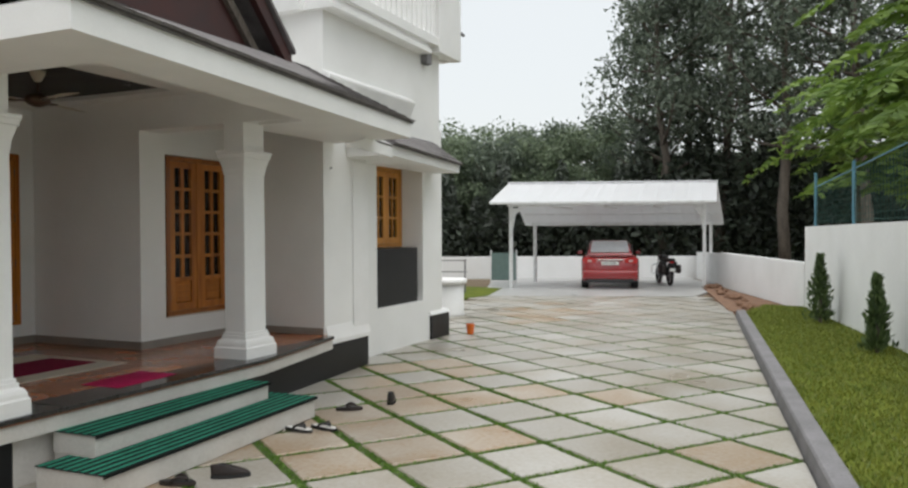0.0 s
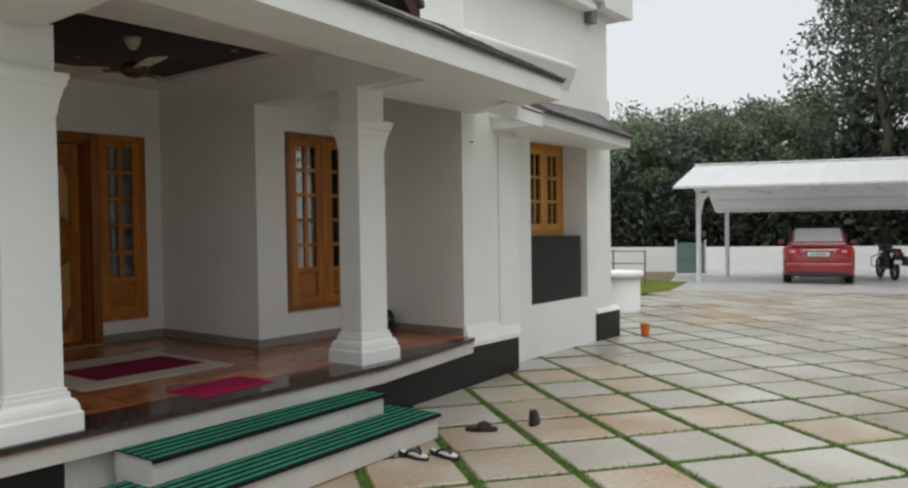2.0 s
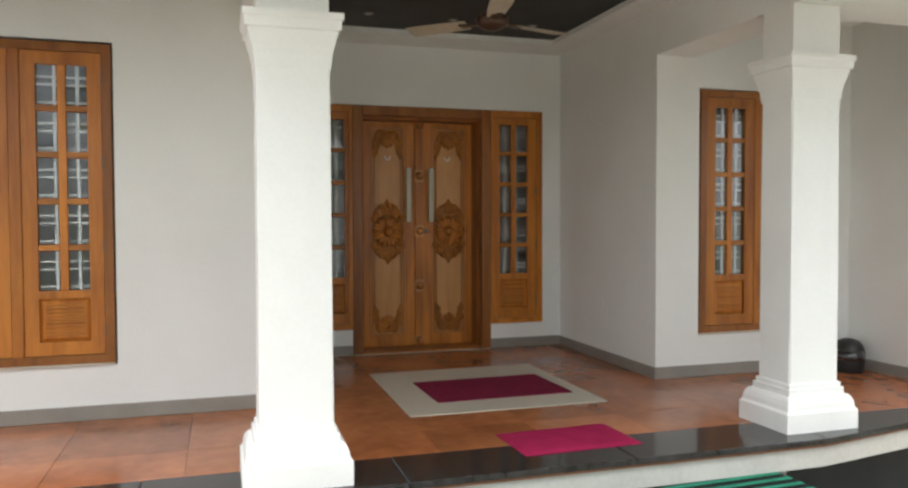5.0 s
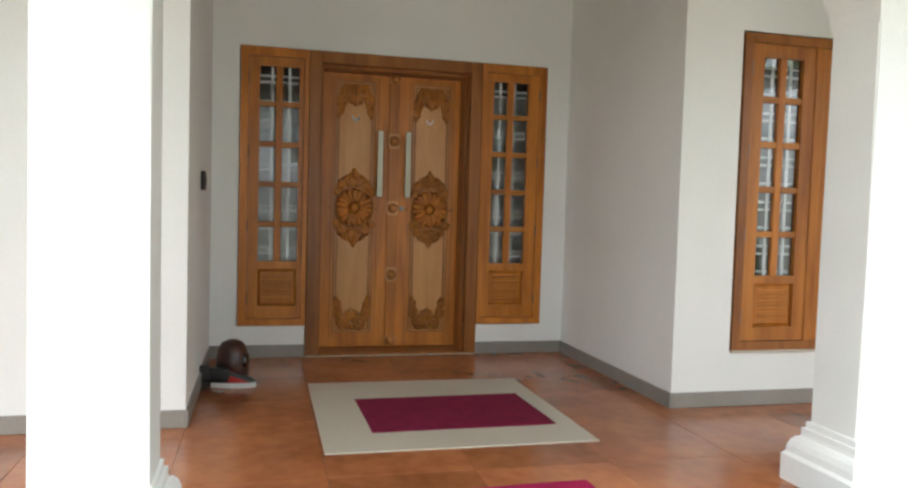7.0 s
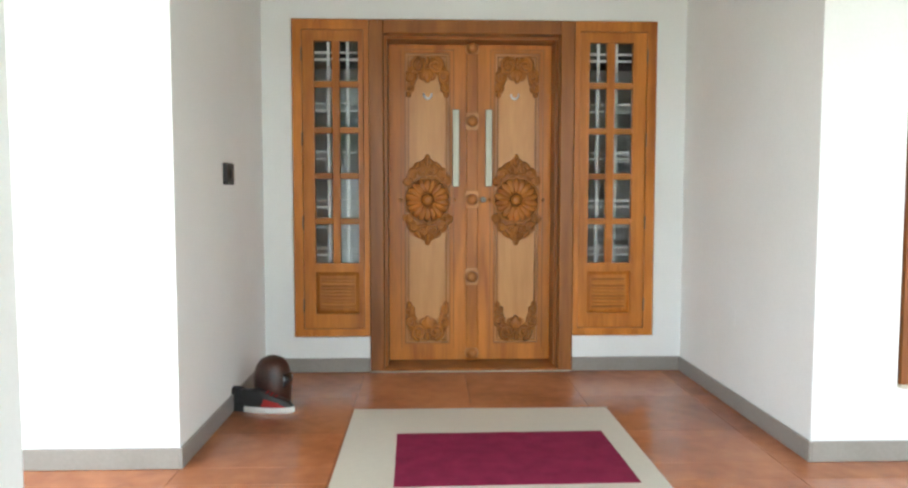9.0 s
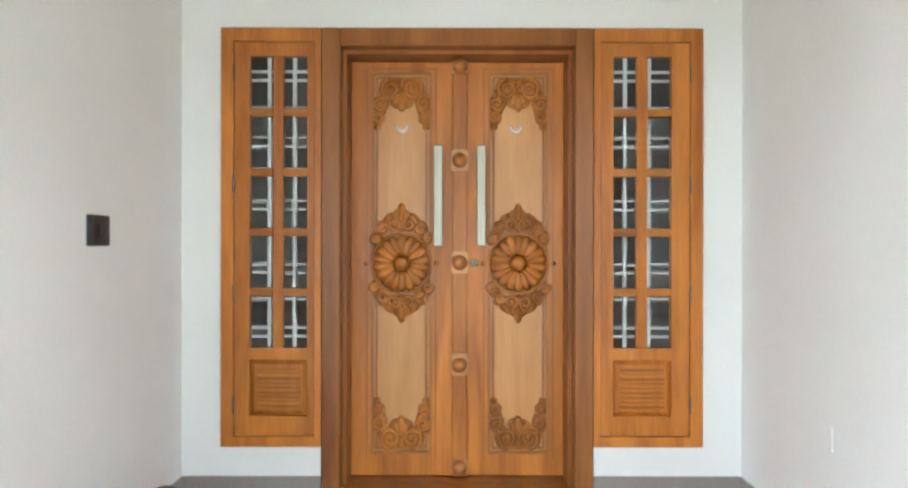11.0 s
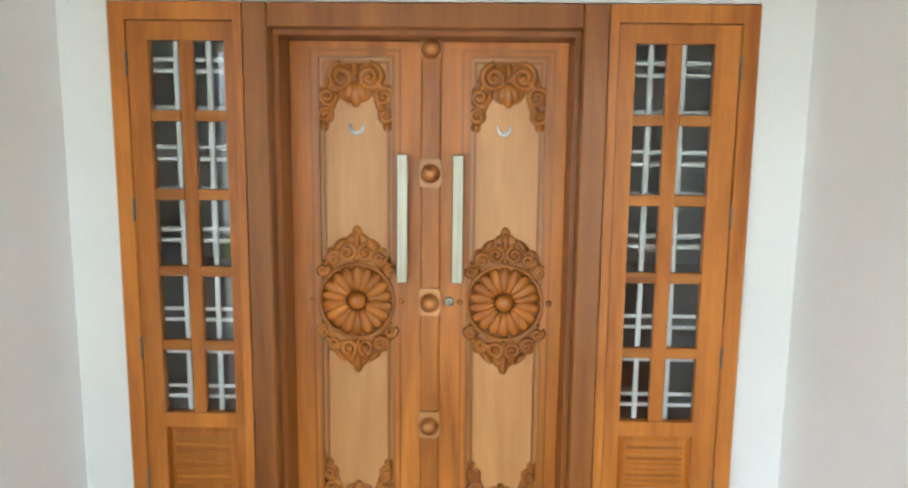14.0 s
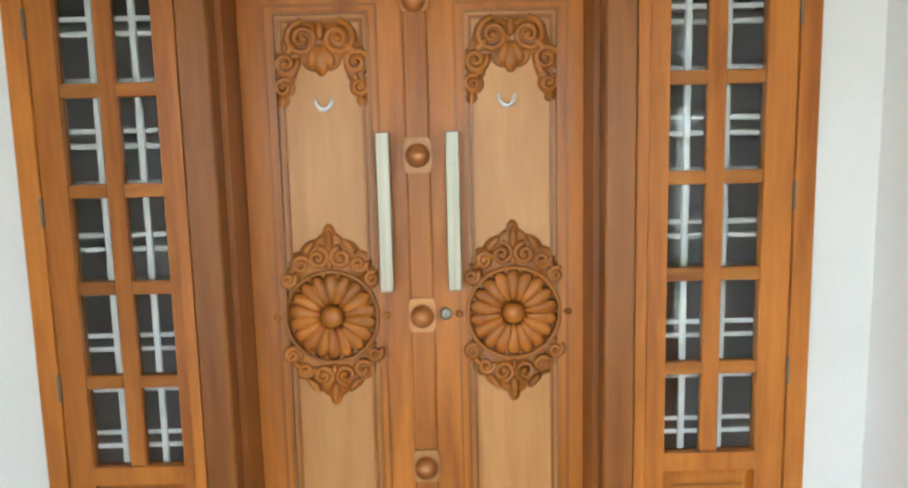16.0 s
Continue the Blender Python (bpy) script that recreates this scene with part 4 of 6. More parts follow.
def scroll(bm, y, z, r, spin=1, start=0.0, x=0.0, turns=1.6, thick=0.011):
    """A raised spiral."""
    pts, rad = [], []
    n = 22
    for i in range(n + 1):
        f = i / n
        a = start + spin * 2 * math.pi * turns * f
        rr = r * (1 - 0.82 * f)
        pts.append((x + 0.004 + 0.010 * f, y + rr * math.cos(a), z + rr * math.sin(a)))
        rad.append(thick * (1 - 0.45 * f))
    tube(bm, pts, rad, 6)
    blob(bm, y, z, r * 0.28, r * 0.28, 0.02, 0, x)


def flower_carving(leaf, x, cy, cz):
    r = 0.142
    bm = bmesh.new()
    for sgn in (1, -1):
        blob(bm, cy, cz + sgn * 0.155, 0.118, 0.068, 0.010, 0, x - 0.006, 20)
        blob(bm, cy, cz + sgn * 0.215, 0.050, 0.048, 0.012, 0, x - 0.006, 14)
        blob(bm, cy, cz + sgn * 0.255, 0.020, 0.034, 0.012, 0, x - 0.006, 10)
        for s in (1, -1):
            blob(bm, cy + s * 0.088, cz + sgn * 0.168, 0.040, 0.038, 0.011, 0, x - 0.006, 12)
            blob(bm, cy + s * 0.126, cz + sgn * 0.120, 0.036, 0.036, 0.011, 0, x - 0.006, 12)
            blob(bm, cy + s * 0.060, cz + sgn * 0.205, 0.036, 0.028, 0.011, s * sgn * -0.8, x - 0.006, 12)
    blob(bm, cy, cz, 0.146, 0.146, 0.006, 0, x - 0.006, 28)
    part("carving_ground", bm, M_CARVE, leaf, "carved leafy field", True)
    bm = bmesh.new()
    for sgn in (1, -1):
        for s in (1, -1):
            scroll(bm, cy + s * 0.035, cz + sgn * 0.185, 0.033, s * sgn, math.pi / 2 * sgn, x + 0.006)
            scroll(bm, cy + s * 0.088, cz + sgn * 0.165, 0.026, -s * sgn, 0.3, x + 0.006)
            scroll(bm, cy + s * 0.128, cz + sgn * 0.118, 0.023, s * sgn, 0.8, x + 0.006)
            blob(bm, cy + s * 0.062, cz + sgn * 0.218, 0.030, 0.012, 0.016, s * sgn * -0.9, x + 0.006)
            blob(bm, cy + s * 0.112, cz + sgn * 0.150, 0.018, 0.009, 0.016, s * sgn * -0.8, x + 0.006)
        blob(bm, cy, cz + sgn * 0.235, 0.014, 0.034, 0.02, 0, x + 0.006)
        blob(bm, cy, cz + sgn * 0.165, 0.012, 0.02, 0.018, 0, x + 0.006)
    part("scrollwork", bm, M_CARVE, leaf, "carved scrolls and leaves", True)
    bm = bmesh.new()
    pts = [(x + 0.012, cy + r * math.cos(a), cz + r * math.sin(a)) for a in [2 * math.pi * k / 40 for k in range(41)]]
    tube(bm, pts, 0.006, 6, False)
    part("ring", bm, M_CARVE, leaf, "", True)
    for k in range(18):
        bm = bmesh.new()
        a = 2 * math.pi * (k + 0.5) / 18
        # petal, narrow at the middle and broad at its rim
        loops = []
        for f, h in ((1.0, 0.0), (0.8, 0.6), (0.45, 0.95), (0.1, 1.0)):
            lp = []
            for t in range(12):
                b = 2 * math.pi * t / 12
                u = 0.085 + 0.055 * math.cos(b) * f
                wv = 0.0165 * (0.5 + 0.62 * (u - 0.03) / 0.1) * 1.62 * math.sin(b) * f
                lp.append((x + 0.004 + 0.017 * h, cy + u * math.cos(a) - wv * math.sin(a), cz + u * math.sin(a) + wv * math.cos(a)))
            loops.append(lp)
        loft(bm, loops)
        part("petal", bm, M_WOOD, leaf, "", True)
    bm = bmesh.new()
    blob(bm, cy, cz, 0.036, 0.036, 0.03, 0, x + 0.004, 16)
    part("flower_centre", bm, M_CARVE, leaf, "", True)
    for s in (1, -1):
        bm = bmesh.new()
        blob(bm, cy + s * 0.168, cz, 0.013, 0.013, 0.014, 0, x, 10)
        part("stud", bm, M_CARVE, leaf, "", True)


def crest_carving(leaf, x, cy, top, flip=1):
    """Scroll garland hanging down both sides; flip -1 stands on the foot of the panel."""
    bm = bmesh.new()
    for s in (1, -1):
        scroll(bm, cy + s * 0.052, top - flip * 0.055, 0.050, -s * flip, math.pi / 2 * flip, x, 1.8, 0.012)
        scroll(bm, cy + s * 0.104, top - flip * 0.125, 0.036, s * flip, 0.4, x, 1.6, 0.011)
        scroll(bm, cy + s * 0.112, top - flip * 0.195, 0.027, -s * flip, 0.9, x, 1.5, 0.010)
        blob(bm, cy + s * 0.088, top - flip * 0.085, 0.030, 0.014, 0.016, -s * flip * 0.8, x)
        blob(bm, cy + s * 0.117, top - flip * 0.235, 0.010, 0.018, 0.014, 0, x)
        blob(bm, cy + s * 0.085, top - flip * 0.150, 0.014, 0.026, 0.014, s * flip * 0.5, x)
        blob(bm, cy + s * 0.100, top - flip * 0.170, 0.012, 0.022, 0.012, s * flip * 0.5, x)
        blob(bm, cy + s * 0.020, top - flip * 0.105, 0.020, 0.036, 0.018, s * flip * 0.35, x)
    blob(bm, cy, top - flip * 0.030, 0.014, 0.03, 0.02, 0, x)
    blob(bm, cy, top - flip * 0.118, 0.024, 0.048, 0.020, 0, x)
    part("crest" if flip > 0 else "foot_garland", bm, M_CARVE, leaf, "carved scroll garland", True)
    bm = bmesh.new()
    for p, q, r in ((0.052, 0.055, 0.058), (0.105, 0.125, 0.040), (0.111, 0.195, 0.032), (0.090, 0.090, 0.036), (0.020, 0.110, 0.040), (0.117, 0.235, 0.018), (0.100, 0.160, 0.026)):
        for s in (1, -1):
            blob(bm, cy + s * p, top - flip * q, r, r, 0.007, 0, x - 0.004, 14)
    part("carving_ground", bm, M_CARVE, leaf, "carved field", True)


def front_door():
    door = thing("door_1", (-7.1, 4.985, FLOOR), 0, "carved and varnished teak double front door, closed", "door", kind="structure")
    xf = -6.982
    part("frame_post", box(-7.25, xf, 4.352, 4.437, FLOOR, 2.606, 0.005), M_FRAMEW, door)
    part("frame_post", box(-7.25, xf, 5.493, 5.578, FLOOR, 2.606, 0.005), M_FRAMEW, door)
    part("frame_head", box(-7.25, xf, 4.438, 5.492, 2.525, 2.606, 0.004), M_FRAMEW, door)
    part("frame_rebate", boxes((-7.25, -7.06, 4.4375, 4.455, 0.52, 2.5245), (-7.25, -7.06, 5.475, 5.4925, 0.52, 2.5245), (-7.25, -7.06, 4.455, 5.475, 2.507, 2.5245)), M_FRAMEW, door)
    part("threshold", box(-7.25, -6.985, 4.438, 5.492, FLOOR + 0.001, 0.519, 0.004), M_FRAMEW, door, "dark worn threshold")
    part("door_bar", box(-6.984, -6.968, 4.36, 5.57, FLOOR + 0.001, 0.507, 0.002), M_CREAM, door, "pale strip at the threshold")
    x = -7.21
    for ya, yb, pa, pb in ((4.457, 4.952, 4.553, 4.842), (5.002, 5.473, 5.112, 5.403)):
        b = boxes((x - 0.04, x, ya, pa, 0.525, 2.503), (x - 0.04, x, pb, yb, 0.525, 2.503), (x - 0.04, x, pa, pb, 2.455, 2.503), (x - 0.04, x, pa, pb, 0.525, 0.628))
        leaf = part("leaf", b, M_WOOD, door)
        part("panel", boxes((x - 0.038, x - 0.012, pa, pb, 0.628, 2.455)), M_PANELW, leaf, "pale smooth teak panel")
        for o, wd, hgt in ((0.0, 0.010, 0.007), (0.022, 0.008, 0.001)):
            a, c, lo, hi = pa + o, pb - o, 0.628 + o, 2.455 - o
            xs = x + hgt
            part("moulding", boxes((x - 0.012, xs, a, a + wd, lo, hi), (x - 0.012, xs, c - wd, c, lo, hi), (x - 0.012, xs, a + wd, c - wd, hi - wd, hi), (x - 0.012, xs, a + wd, c - wd, lo, lo + wd)), M_CARVE, leaf)
        part("outer_groove", boxes((x - 0.001, x + 0.004, pa - 0.024, pa - 0.016, 0.60, 2.475), (x - 0.001, x + 0.004, pb + 0.016, pb + 0.024, 0.60, 2.475), (x - 0.001, x + 0.004, pa - 0.016, pb + 0.016, 2.467, 2.475)), M_CARVE, leaf)
        cy = (pa + pb) / 2
        flower_carving(leaf, x - 0.004, cy, 1.541)
        crest_carving(leaf, x - 0.008, cy, 2.432)
        crest_carving(leaf, x - 0.008, cy, 0.645, -1)
    for my in (4.700, 5.245):
        pts = [(x - 0.008, my - 0.024, 2.205), (x - 0.008, my - 0.022, 2.188), (x - 0.008, my - 0.012, 2.175), (x - 0.008, my, 2.171), (x - 0.008, my + 0.012, 2.175), (x - 0.008, my + 0.022, 2.188), (x - 0.008, my + 0.024, 2.205)]
        part("u_mark", tube(bmesh.new(), pts, [0.004, 0.006, 0.0075, 0.008, 0.0075, 0.006, 0.004], 6), M_GRILLE, door, "small pale U-shaped mark", True)
    # middle strip with its bosses
    st = part("cover_strip", box(x - 0.03, x + 0.022, 4.940, 5.012, 0.525, 2.503, 0.006, 2), M_WOOD, door)
    for z in (2.475, 2.03, 1.545, 1.06, 0.575):
        bm = bmesh.new()
        hh = 0.052 if 0.6 < z < 2.4 else 0.03
        prism(bm, [(4.976 - 0.034, z - hh), (4.976 + 0.034, z - hh), (4.976 + 0.041, z - hh + 0.02), (4.976 + 0.041, z + hh - 0.02), (4.976 + 0.034, z + hh), (4.976 - 0.034, z + hh), (4.976 - 0.041, z + hh - 0.02), (4.976 - 0.041, z - hh + 0.02)], "x", x + 0.01, x + 0.032)
        part("boss_plate", bm, M_PANELW, st)
        bm = lathe(bmesh.new(), [(0.030, 0.0), (0.035, 0.008), (0.036, 0.016), (0.033, 0.028), (0.026, 0.038), (0.014, 0.045), (0.004, 0.047)], (x + 0.032, 4.976, z), 18, "x")
        part("knob", bm, M_BRONZE, st, "round polished bronze boss", True)
    for ya in (4.853, 5.057):
        h = part("handle", box(x + 0.045, x + 0.060, ya, ya + 0.042, 1.624, 2.10, 0.003), M_BRASS, door, "long flat brushed brass pull handle")
        for z in (1.69, 2.03):
            part("standoff", tube(bmesh.new(), [(x, ya + 0.021, z), (x + 0.046, ya + 0.021, z)], 0.008, 8), M_BRASS, h)
    k = part("keyhole", lathe(bmesh.new(), [(0.019, 0), (0.019, 0.008), (0.015, 0.012), (0.004, 0.012)], (x, 5.048, 1.543), 18, "x"), M_BRASS, door, "round brass lock cylinder", True)
    part("key_slot", box(x + 0.0115, x + 0.0135, 5.046, 5.05, 1.536, 1.55), M_DARKP, k)


front_door()


# ---- porch fittings ----
def bell_switch():
    ob = thing("bell_switch", (-6.156, 3.725, 1.677), 0, "small black bell switch on the recess wall", "switch")
    part("plate", box(-6.225, -6.090, 3.7205, 3.742, 1.625, 1.730, 0.004), M_DARKP, ob)
    part("button", box(-6.178, -6.136, 3.7425, 3.748, 1.655, 1.700, 0.002), M_BLACK, ob)


def ceiling_fan():
    ob = thing("ceiling_fan", (-5.22, 4.96, CEIL + 0.04), 0, "cream and brown three-bladed ceiling fan, at rest", "ceiling fan", local=True)
    part("canopy", lathe(bmesh.new(), [(0.065, 0.0), (0.062, -0.03), (0.03, -0.09), (0.012, -0.1)], n=18), M_FAN, ob, "pale canopy cup", True)
    part("rod", tube(bmesh.new(), [(0, 0, -0.09), (0, 0, -0.22)], 0.011, 10), M_FANB, ob)
    part("motor", lathe(bmesh.new(), [(0.03, -0.19), (0.085, -0.215), (0.105, -0.24), (0.105, -0.275), (0.07, -0.30), (0.03, -0.315), (0.005, -0.318)], n=24), M_FANB, ob, "brown motor housing", True)
    for a in (-13, 107, 227):
        m = pose(0, 0, -0.262, 0, 0, a)
        bm = bmesh.new()
        loops = []
        for u, w0, w1 in ((0.17, -0.055, 0.06), (0.35, -0.07, 0.074), (0.57, -0.076, 0.076), (0.60, -0.068, 0.066)):
            loops.append([m @ Vector((u, w0, -0.012)), m @ Vector((u, w1, 0.012)), m @ Vector((u, w1, 0.015)), m @ Vector((u, w0, -0.009))])
        loft(bm, loops)
        part("blade", bm, M_FAN, ob, "cream metal blade")
        bm = bmesh.new()
        loft(bm, [[m @ Vector((u, w, z)) for w, z in ((-h, -0.008), (h, -0.008), (h, 0.004), (-h, 0.004))] for u, h in ((0.09, 0.018), (0.15, 0.02), (0.22, 0.04))])
        part("blade_bracket", bm, M_FANB, ob)


def downlight(x, y):
    ob = thing("downlight", (x, y, CEIL + 0.04), 0, "small unlit round downlight in the black ceiling", "downlight", "porch downlights", local=True)
    part("trim_ring", lathe(bmesh.new(), [(0.036, 0.0), (0.036, -0.006), (0.026, -0.008), (0.025, 0.0)], n=16), M_KERB, ob, "", True)
    part("lens", lathe(bmesh.new(), [(0.024, 0.0), (0.024, -0.003), (0.01, -0.004)], n=14), M_LAMPW, ob)
    return ob


bell_switch()
bm = box(-6.255, -6.165, 6.2455, 6.2495, 0.92, 1.01, 0.0015)
solo("socket_plate", bm, M_WALL, "small white socket plate on the recess wall", "socket")
bm = tube(bmesh.new(), [(-4.245, 8.10, 2.50), (-4.215, 8.10, 2.50)], 0.010, 8)
solo("wall_stub", bm, M_HINGE, "small grey pipe stub in the front wall", "pipe")
ceiling_fan()
dl = downlight(-6.2, 4.35)
for px, py in ((-6.2, 5.0), (-6.2, 5.65), (-5.0, 4.2), (-5.0, 5.75)):
    copy_thing(dl, pose(px, py, CEIL + 0.04))


# ---- shoes and small things ----
def sole_outline(l, w, n=20):
    pts = []
    for k in range(n):
        a = 2 * math.pi * k / n
        x, y = math.cos(a), math.sin(a)
        ww = w / 2 * (0.92 + 0.12 * x - 0.16 * (1 - x * x) * (1 if y < 0 else 0.2))
        pts.append((l / 2 * x, ww * y * (1 - 0.08 * x * x)))
    return pts


def flip_flop(name, label, loc, turn, sole, strap, group="", bed=None, length=0.26):
    ob = thing(name, loc, turn, label, "slipper", group, local=True)
    bm = bmesh.new()
    o = sole_outline(length, length * 0.39)
    loft(bm, [[(x, y, 0.0) for x, y in o], [(x * 1.01, y * 1.03, 0.008) for x, y in o], [(x, y, 0.022 + 0.006 * (x < 0)) for x, y in o]])
    part("sole", bm, sole, ob)
    o2 = [(x * 0.93, y * 0.88) for x, y in o]
    bm = bmesh.new()
    loft(bm, [[(x, y, 0.022) for x, y in o2], [(x * 0.98, y * 0.98, 0.031) for x, y in o2]])
    part("footbed", bm, bed or M_DARKP, ob, "white foam footbed" if bed else "black footbed")
    for s in (1, -1):
        bm = tube(bmesh.new(), [(0.075, 0, 0.024), (0.06, s * 0.012, 0.05), (0.02, s * 0.036, 0.062), (-0.02, s * 0.046, 0.045), (-0.04, s * 0.047, 0.018)], [0.005, 0.009, 0.012, 0.010, 0.006], 8)
        part("strap", bm, strap, ob, "", True)
    return ob


def closed_shoe(name, label, loc, turn, upper, sole, accent=None, l=0.27, h=0.10):
    ob = thing(name, loc, turn, label, "shoe", local=True)
    o = sole_outline(l, 0.10)
    bm = bmesh.new()
    loft(bm, [[(x, y, 0.0) for x, y in o], [(x * 1.02, y * 1.05, 0.012) for x, y in o], [(x, y, 0.028) for x, y in o]])
    part("sole", bm, sole, ob)
    bm = bmesh.new()
    loops = []
    for f in (0.0, 0.25, 0.5, 0.75, 0.92, 1.0):
        lp = []
        for x, y in o:
            t = (x / l + 0.5)
            top = h * (1 - 0.55 * max(0, t - 0.35) / 0.65)
            k = 1 - 0.32 * f ** 2.2
            lp.append((x * (1 - 0.06 * f) - 0.01 * f, y * k, 0.028 + (top - 0.028) * f))
        loops.append(lp)
    loft(bm, loops)
    part("upper", bm, upper, ob, "", True)
    bm = bmesh.new()
    lathe(bm, [(0.030, 0), (0.030, 0.004), (0.02, 0.005)], (-0.055, 0, h - 0.006), 14)
    part("opening", bm, M_RUBBER, ob)
    for i in range(3):
        part("lace", tube(bmesh.new(), [(0.0 + i * 0.022, -0.02, h * 0.86 - i * 0.010), (0.0 + i * 0.022, 0, h * 0.90 - i * 0.010), (0.0 + i * 0.022, 0.02, h * 0.86 - i * 0.010)], 0.0035, 6), accent or M_DARKP, ob)
    if accent:
        for s in (1, -1):
            bm = bmesh.new()
            prism(bm, [(0.10, 0.032), (-0.02, 0.034), (-0.005, 0.072), (0.06, 0.052)], "y", s * 0.043, s * 0.049)
            part("side_patch", bm, accent, ob, "red mesh side")
    return ob


def helmet(name, label, loc, turn, shell, k=1.0):
    ob = thing(name, loc, turn, label, "helmet", local=True)
    ob.scale = (k, k, 0.82)
    prof = [(0.100, 0.0), (0.112, 0.03), (0.116, 0.10), (0.115, 0.18), (0.100, 0.24), (0.072, 0.28), (0.03, 0.299), (0.004, 0.301)]
    part("shell", lathe(bmesh.new(), prof, n=24), shell, ob, "", True)
    bm = bmesh.new()
    loops = []
    for z, r in ((0.115, 0.118), (0.15, 0.121), (0.20, 0.114)):
        lp = [((r + d) * math.cos(a), (r + d) * math.sin(a), z) for d, rng in ((0.004, range(-6, 7)), (0.0, range(6, -7, -1))) for a in [k * 0.17 for k in rng]]
        loops.append(lp)
    loft(bm, loops)
    part("visor", bm, M_CARGLASS, ob, "dark smoked visor", True)
    part("rim", lathe(bmesh.new(), [(0.106, 0.0), (0.112, 0.004), (0.112, 0.014), (0.106, 0.018)], n=24), M_RUBBER, ob)
    return ob


flip_flop("flip_flop", "white flip-flop slipper with black straps on the paving", (-3.05, 5.77, 0.0), -4, M_DARKP, M_DARKP, "pair of flip-flops", M_SOLE, 0.29)
flip_flop("flip_flop", "white flip-flop slipper with black straps on the paving", (-2.885, 5.91, 0.0), -8, M_DARKP, M_DARKP, "pair of flip-flops", M_SOLE, 0.29)
flip_flop("sandal", "dark brown leather sandal on the paving", (-3.07, 6.62, 0.0), 35, M_LEATHER, M_LEATHER)
closed_shoe("black_shoe", "black closed shoe standing on the paving", (-2.83, 7.03, 0.0), 110, M_DARKP, M_RUBBER, l=0.20, h=0.13)
closed_shoe("black_shoe", "black leather shoe lying by the steps", (-2.74, 4.53, 0.0), 40, M_LEATHER, M_RUBBER)
flip_flop("sandal", "dark brown leather sandal by the steps", (-2.97, 4.26, 0.0), 20, M_LEATHER, M_LEATHER)
closed_shoe("sneaker", "black and red running shoe with a white sole", (-6.17, 3.90, FLOOR), 84, M_DARKP, M_SOLE, M_REDFAB, 0.27, 0.11)
closed_shoe("black_shoe", "black running shoe with a white sole beside the wall", (-6.20, 3.795, FLOOR), 86, M_DARKP, M_RUBBER, l=0.26, h=0.115)
helmet("brown_helmet", "dark brown shiny helmet beside the recess wall", (-6.33, 3.895, FLOOR), 100, M_BROWNH, 0.82)
helmet("black_helmet", "black helmet on the floor by the porch wall", (-5.20, 7.78, FLOOR), -40, M_DARKP)
bm = lathe(bmesh.new(), [(0.05, 0), (0.055, 0.01), (0.07, 0.15), (0.076, 0.155), (0.076, 0.17), (0.066, 0.17), (0.055, 0.03), (0.01, 0.03)], n=18)
solo("plastic_pot", bm, M_ORANGE, "small orange plastic pot on the paving", "pot", smooth=False, loc=(-4.16, 12.2, 0.0))

# ---- boundary walls, net fence, well, gate ----
def wall_line(name, label, a, b, h0, h1, thick=0.2, coping=True):
    a, b = Vector(a), Vector(b)
    d = (b - a).normalized()
    n = Vector((d.y, -d.x)) * thick
    bm = bmesh.new()
    loft(bm, [[(a.x, a.y, -0.1), (a.x + n.x, a.y + n.y, -0.1), (a.x + n.x, a.y + n.y, h0), (a.x, a.y, h0)],
              [(b.x, b.y, -0.1), (b.x + n.x, b.y + n.y, -0.1), (b.x + n.x, b.y + n.y, h1), (b.x, b.y, h1)]])
    return solo(name, bm, M_BOUND, label, "wall", kind="structure")


wall_line("boundary_wall_tall", "tall white boundary wall beside the lawn", (5.6, -5.5), (1.02, 18.2), 1.95, 1.80)
wall_line("boundary_wall_low", "low white boundary wall along the drive", (1.0, 18.25), (-1.35, 25.4), 1.03, 1.05)
wall_line("boundary_wall_turn", "low white boundary wall at the carport", (-1.35, 25.45), (-2.55, 29.8), 1.03, 0.95)
wall_line("boundary_wall_back", "low white boundary wall behind the carport", (-2.5, 30.0), (-22.0, 22.4), 0.80, 0.80)
wall_line("boundary_wall_south", "white boundary wall across the front of the plot", (9.0, -9.0), (-14.0, -9.0), 1.8, 1.8)


